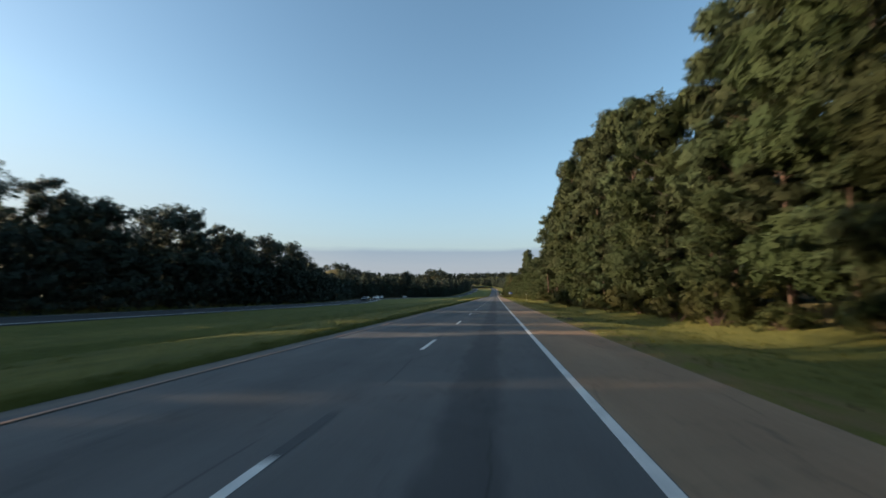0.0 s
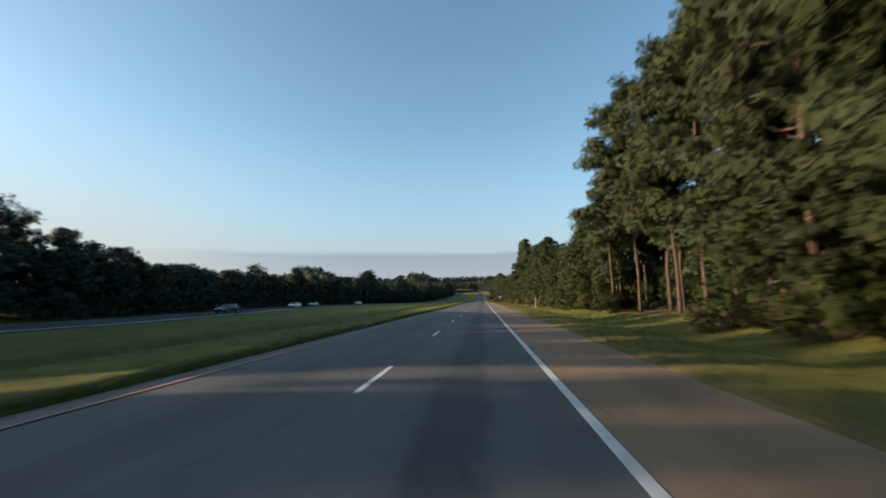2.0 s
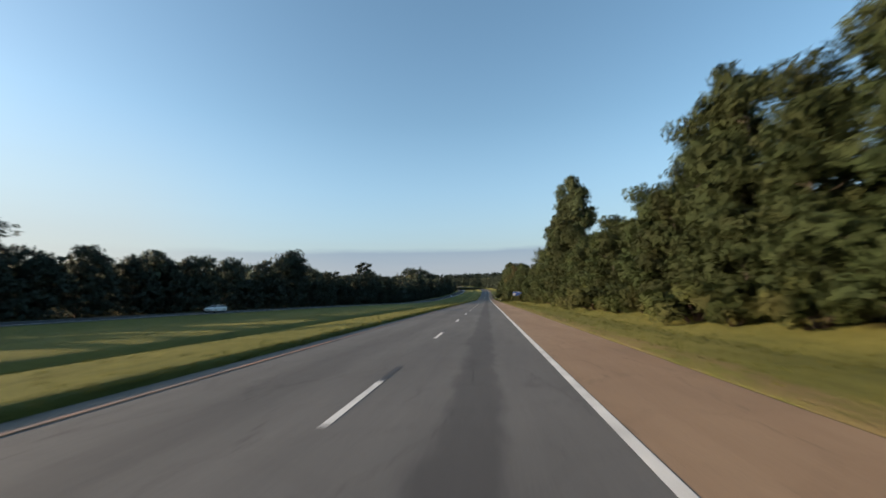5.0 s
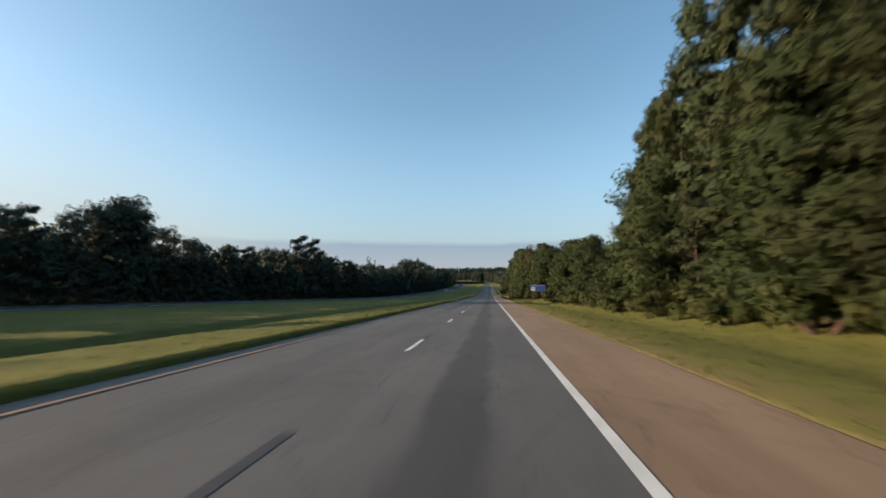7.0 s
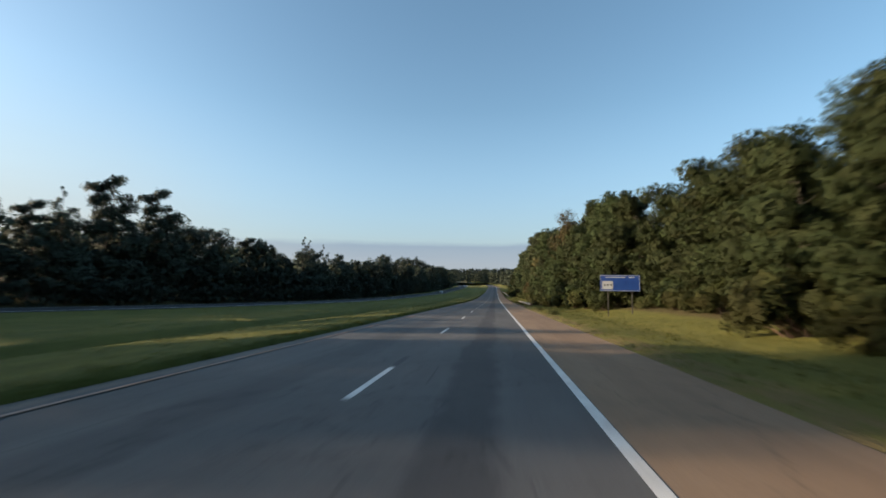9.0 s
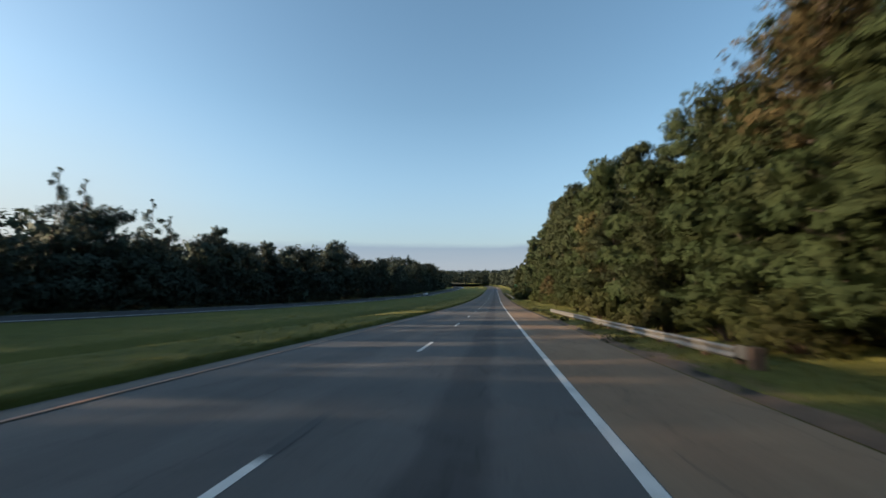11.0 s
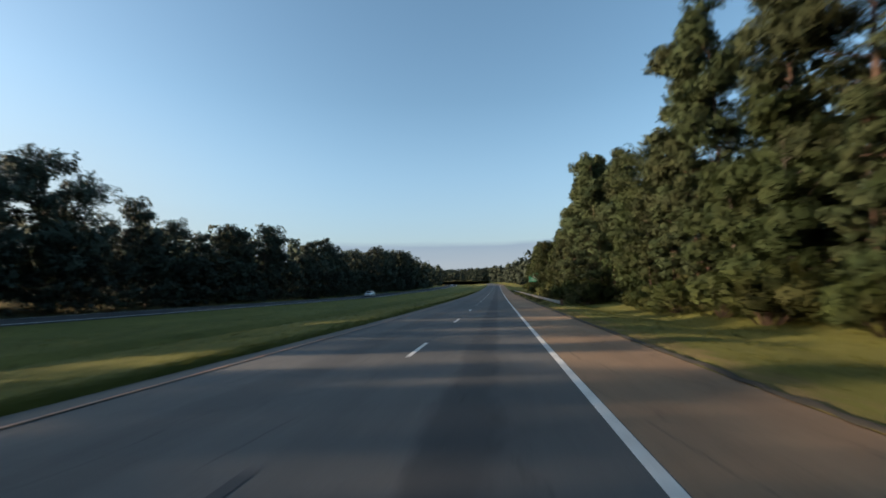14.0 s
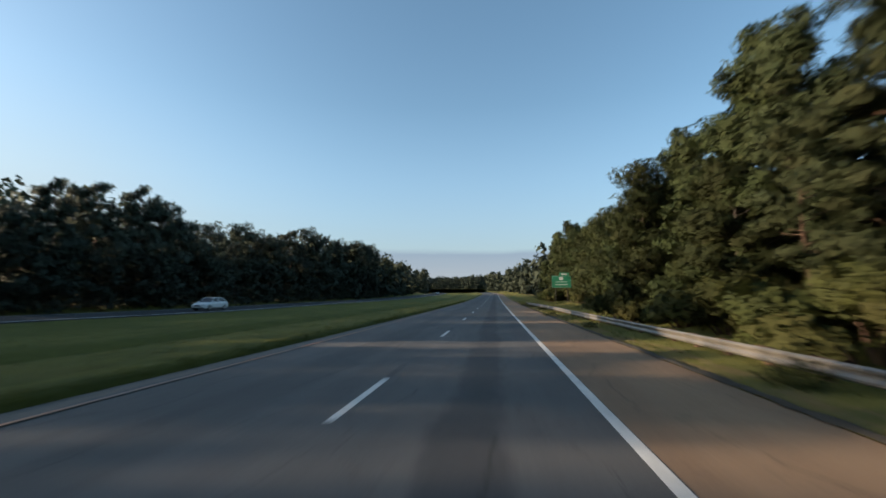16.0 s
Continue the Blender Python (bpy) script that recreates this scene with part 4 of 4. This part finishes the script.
def car(x, y, paint, label, tall=1.0, turn=180.0):
    """A car on its wheels; its nose points along +y before it is turned."""
    root = tagged(new("car"), label, "car", "oncoming cars")
    root.matrix_basis = pose(x, y, road_z(y) + far_z(y) + 0.02, -math.degrees(math.atan(grade(y))), 0, turn)
    # stations along the body: y, half width, underside, waist
    st = ((-2.3, 0.72, 0.42, 0.80), (-2.2, 0.86, 0.30, 0.98), (-1.5, 0.92, 0.26, 1.02), (0.0, 0.93, 0.25, 0.99), (0.95, 0.92, 0.25, 0.97), (1.9, 0.88, 0.27, 0.86), (2.25, 0.78, 0.32, 0.74), (2.36, 0.62, 0.42, 0.62))
    v, f = [], []
    for yy, w, lo, hi in st:
        hi = lo + (hi - lo) * (0.9 + 0.1 * tall)
        v += [(-w * 0.9, yy, lo), (-w, yy, lo + 0.16), (-w, yy, hi - 0.14), (-w * 0.86, yy, hi), (w * 0.86, yy, hi), (w, yy, hi - 0.14), (w, yy, lo + 0.16), (w * 0.9, yy, lo)]
    n = 8
    for i in range(len(st) - 1):
        for j in range(n):
            f.append((i * n + j, (i + 1) * n + j, (i + 1) * n + (j + 1) % n, i * n + (j + 1) % n))
    f += [tuple(range(n)), tuple(range((len(st) - 1) * n, len(st) * n))[::-1]]
    mesh_ob("body", v, f, paint, root, smooth=False)
    roof = 1.36 + 0.32 * (tall - 1) * 2
    waist = 0.96
    rear, rtop, ftop, front = -1.95, -1.45, 0.25, 1.0
    cv = []
    for yb, yt in ((rear, rtop), (front, ftop)):
        cv += [(-0.78, yb, waist), (0.78, yb, waist), (0.60, yt, roof - 0.04), (-0.60, yt, roof - 0.04)]
    mesh_ob("windscreen", cv[4:], [(0, 1, 2, 3)], TINT, root, "dark raked windscreen")
    mesh_ob("rear_window", cv[:4], [(3, 2, 1, 0)], TINT, root)
    for s in (-1, 1):
        mesh_ob("side_window", [(s * 0.79, rear + 0.05, waist), (s * 0.79, front - 0.05, waist), (s * 0.61, ftop, roof - 0.05), (s * 0.61, rtop, roof - 0.05)], [(0, 1, 2, 3) if s > 0 else (3, 2, 1, 0)], TINT, root)
        for ya, yb in ((rear, rtop), (front, ftop), (-0.4, -0.42)):
            rod("pillar", root, paint, (s * 0.79, ya, waist - 0.02), (s * 0.61, yb, roof - 0.03), 0.04, sides=6)
        block("mirror", root, paint, (s * 1.0 - 0.09, s * 1.0 + 0.09, 0.72, 0.84, 0.95, 1.09), 0.03)
        block("headlight", root, CLEAR, (s * 0.62 - 0.17, s * 0.62 + 0.17, 2.18, 2.33, 0.60, 0.74), 0.03, "clear headlight")
        block("tail_light", root, REDLENS, (s * 0.72 - 0.1, s * 0.72 + 0.1, -2.31, -2.2, 0.7, 0.95), 0.03, "red tail light")
        block("sill", root, TRIM, (s * 0.9 - 0.05, s * 0.9 + 0.05, -1.0, 1.0, 0.22, 0.32), 0.01)
    bm = bmesh.new()
    box(bm, -0.64, 0.64, rtop - 0.05, ftop + 0.05, roof - 0.07, roof)
    bmesh.ops.bevel(bm, geom=bm.edges[:], offset=0.03, segments=2, affect="EDGES")
    part("roof", bm, paint, root)
    block("grille", root, TRIM, (-0.42, 0.42, 2.24, 2.39, 0.5, 0.66), 0.02)
    block("bumper", root, TRIM, (-0.72, 0.72, 2.16, 2.36, 0.3, 0.42), 0.03)
    block("plate", root, SIGN_WHITE, (-0.16, 0.16, -2.33, -2.29, 0.6, 0.72), 0.004)
    for s in (-1, 1):
        for yy in (-1.4, 1.42):
            tyre = rod("wheel", root, RUBBER, (s * 0.72, yy, 0.33), (s * 0.95, yy, 0.33), 0.33, sides=20)
            rod("rim", tyre, ALLOY, (s * 0.945, yy, 0.33), (s * 0.96, yy, 0.33), 0.21, sides=16)
    return root


PAINTS = {n: plain(n, a, b, 2.0, 0.25, me, 0.0, 60, 0.001) for n, a, b, me in (("white_car_paint", (0.66, 0.66, 0.65), (0.74, 0.74, 0.73), 0.0), ("silver_car_paint", (0.42, 0.43, 0.45), (0.5, 0.51, 0.53), 0.4), ("dark_car_paint", (0.03, 0.032, 0.036), (0.045, 0.047, 0.05), 0.2))}
car(far_x(133) - 2.9, 133, PAINTS["dark_car_paint"], "dark oncoming car on the opposite carriageway", 1.25)
car(far_x(180) - 2.9, 180, PAINTS["white_car_paint"], "white oncoming wagon on the opposite carriageway", 1.15)
car(far_x(205) - 6.6, 205, PAINTS["silver_car_paint"], "silver oncoming car on the opposite carriageway", 1.0)
car(far_x(245) - 2.9, 245, PAINTS["white_car_paint"], "white oncoming car on the opposite carriageway", 1.1)
car(far_x(582) - 2.9, 582, PAINTS["white_car_paint"], "white oncoming sport utility vehicle beside the median", 1.3)
car(far_x(790) - 2.9, 790, PAINTS["white_car_paint"], "white oncoming car far along the opposite carriageway", 1.0)


def scrap(x, y, size, turn):
    """A curled strip of tyre tread."""
    root = tagged(new("tyre_scrap"), "torn black strip of tyre tread on the shoulder", "tyre scrap")
    root.matrix_basis = pose(x, y, ground_z(x, y) + 0.11, 0, 0, turn)
    v, f = [], []
    for i in range(9):
        a = i / 8
        z = 0.03 + 0.10 * math.sin(a * 3.1) * size
        for w in (-0.1, 0.1):
            v += [(w + 0.05 * math.sin(a * 7), a * 0.7 * size, z), (w + 0.05 * math.sin(a * 7), a * 0.7 * size, z + 0.025)]
    for i in range(8):
        o = i * 4
        f += [(o, o + 4, o + 6, o + 2), (o + 1, o + 3, o + 7, o + 5), (o, o + 1, o + 5, o + 4), (o + 2, o + 6, o + 7, o + 3)]
    mesh_ob("tread", v, f, RUBBER, root)
    return root


scrap(4.3, 99.0, 1.2, 70)
scrap(4.6, 29.0, 0.5, 20)


# ---- grass ----
def blades(spots, tall, wide):
    """Three-sided blades in tufts."""
    p = np.asarray(spots, float)
    k = 4
    p = np.repeat(p, k, 0) + np.concatenate((RNG.normal(0, 0.07, (len(p) * k, 2)), np.zeros((len(p) * k, 1))), 1)
    n = len(p)
    a = RNG.uniform(0, 6.283, n)
    d = np.stack((np.cos(a), np.sin(a), np.zeros(n)), 1)
    w = wide * RNG.uniform(0.6, 1.4, n)[:, None]
    h = tall * RNG.uniform(0.5, 1.3, n)[:, None]
    tip = p + np.concatenate((RNG.normal(0, 0.35, (n, 2)) * h, h), 1)
    v = np.stack((p - d * w, p + d * w, tip), 1).reshape(-1, 3)
    return v, np.arange(n * 3).reshape(-1, 3)


BLADE = foliage("grass_blades", (0.056, 0.066, 0.012), (0.100, 0.104, 0.021), (0.132, 0.120, 0.030), 0.3)
spots = []
for i in range(9000):
    y = rnd.uniform(0, 640)
    x = road_x(y) - 6.93 - 0.4 * rnd.random() ** 2
    spots.append((x, y, ground_z(x, y) - 0.02))
tagged(mesh_ob("grass", *blades(spots, 0.10, 0.02), BLADE), "unmown grass along the edge of the median", "grass", kind="stuff")
spots = []
for i in range(26000):
    y = rnd.uniform(0, 640)
    x = road_x(y) + (4.35 + 8.5 * rnd.random() if i % 3 else -7.4 - 16 * rnd.random() ** 1.3)
    spots.append((x, y, ground_z(x, y) - 0.02))
tagged(mesh_ob("grass", *blades(spots, 0.11, 0.02), BLADE), "short mown grass on the verge and median", "grass", kind="stuff")


spots, sizes = [], []
for y in (383.5, 391, 399, 404, 409, 416, 421, 512, 521, 533, 541, 556, 570, 583, 596, 604, 340, 352):
    x, s = road_x(y) + 4.6 + rnd.uniform(-0.25, 0.7), rnd.uniform(0.8, 1.7)
    for k in range(3):
        px, py = x + rnd.uniform(-0.25, 0.25) * s, y + rnd.uniform(-0.3, 0.3) * s
        spots.append((px, py, ground_z(px, py) + 0.1 * s))
        sizes.append((0.32 * s, 0.4 * s, 0.2 * s))
tagged(leaf_ob("weeds", leaves(spots, sizes, 6000, 0.07, 0.3), SCRUB), "ragged green weeds at the pavement's edge", "weeds", kind="stuff")

# crumbled dark edge of the pavement
SOIL = plain("dark_edge_soil", (0.022, 0.019, 0.013), (0.05, 0.04, 0.026), 2.5, 0.95, 0, 0.6, 30, 0.02)
v, f = [], []
for i, y in enumerate(np.arange(402, 640, 0.35)):
    x = road_x(y) + 4.2
    inner, outer = x - rnd.uniform(0.02, 0.14), x + rnd.uniform(0.08, 0.26)
    v += [(inner, y, road_z(y) + 0.006), ((inner + outer) / 2, y, road_z(y) + rnd.uniform(0.03, 0.07)), (outer, y, ground_z(outer, y) - 0.02)]
    if i:
        o = 3 * i - 3
        f += [(o, o + 1, o + 4, o + 3), (o + 1, o + 2, o + 5, o + 4)]
tagged(mesh_ob("soil_rim", v, f, SOIL, smooth=True), "dark crumbled soil along the edge of the shoulder", "soil", kind="stuff")

# bare reddish earth between the shoulder and the grass
EARTH = plain("reddish_bare_earth", (0.105, 0.066, 0.040), (0.175, 0.108, 0.064), 1.3, 0.95, 0, 0.6, 30, 0.02)
v, f = [], []
for i, y in enumerate(np.arange(368, 403, 0.4)):
    x = road_x(y)
    outer = x + 4.72 + 0.22 * math.sin(y * 0.9) + 0.16 * math.sin(y * 2.7) + rnd.uniform(-0.08, 0.12)
    v += [(c, y, ground_z(c, y) + lift) for c, lift in ((x + 4.21, 0.012), (x + 4.56, 0.012), (outer, -0.004))]
    if i:
        o = 3 * i - 3
        f += [(o, o + 1, o + 4, o + 3), (o + 1, o + 2, o + 5, o + 4)]
tagged(mesh_ob("bare_soil", v, f, EARTH, smooth=True), "bare reddish earth where the grass is worn away beside the shoulder", "soil", kind="stuff")
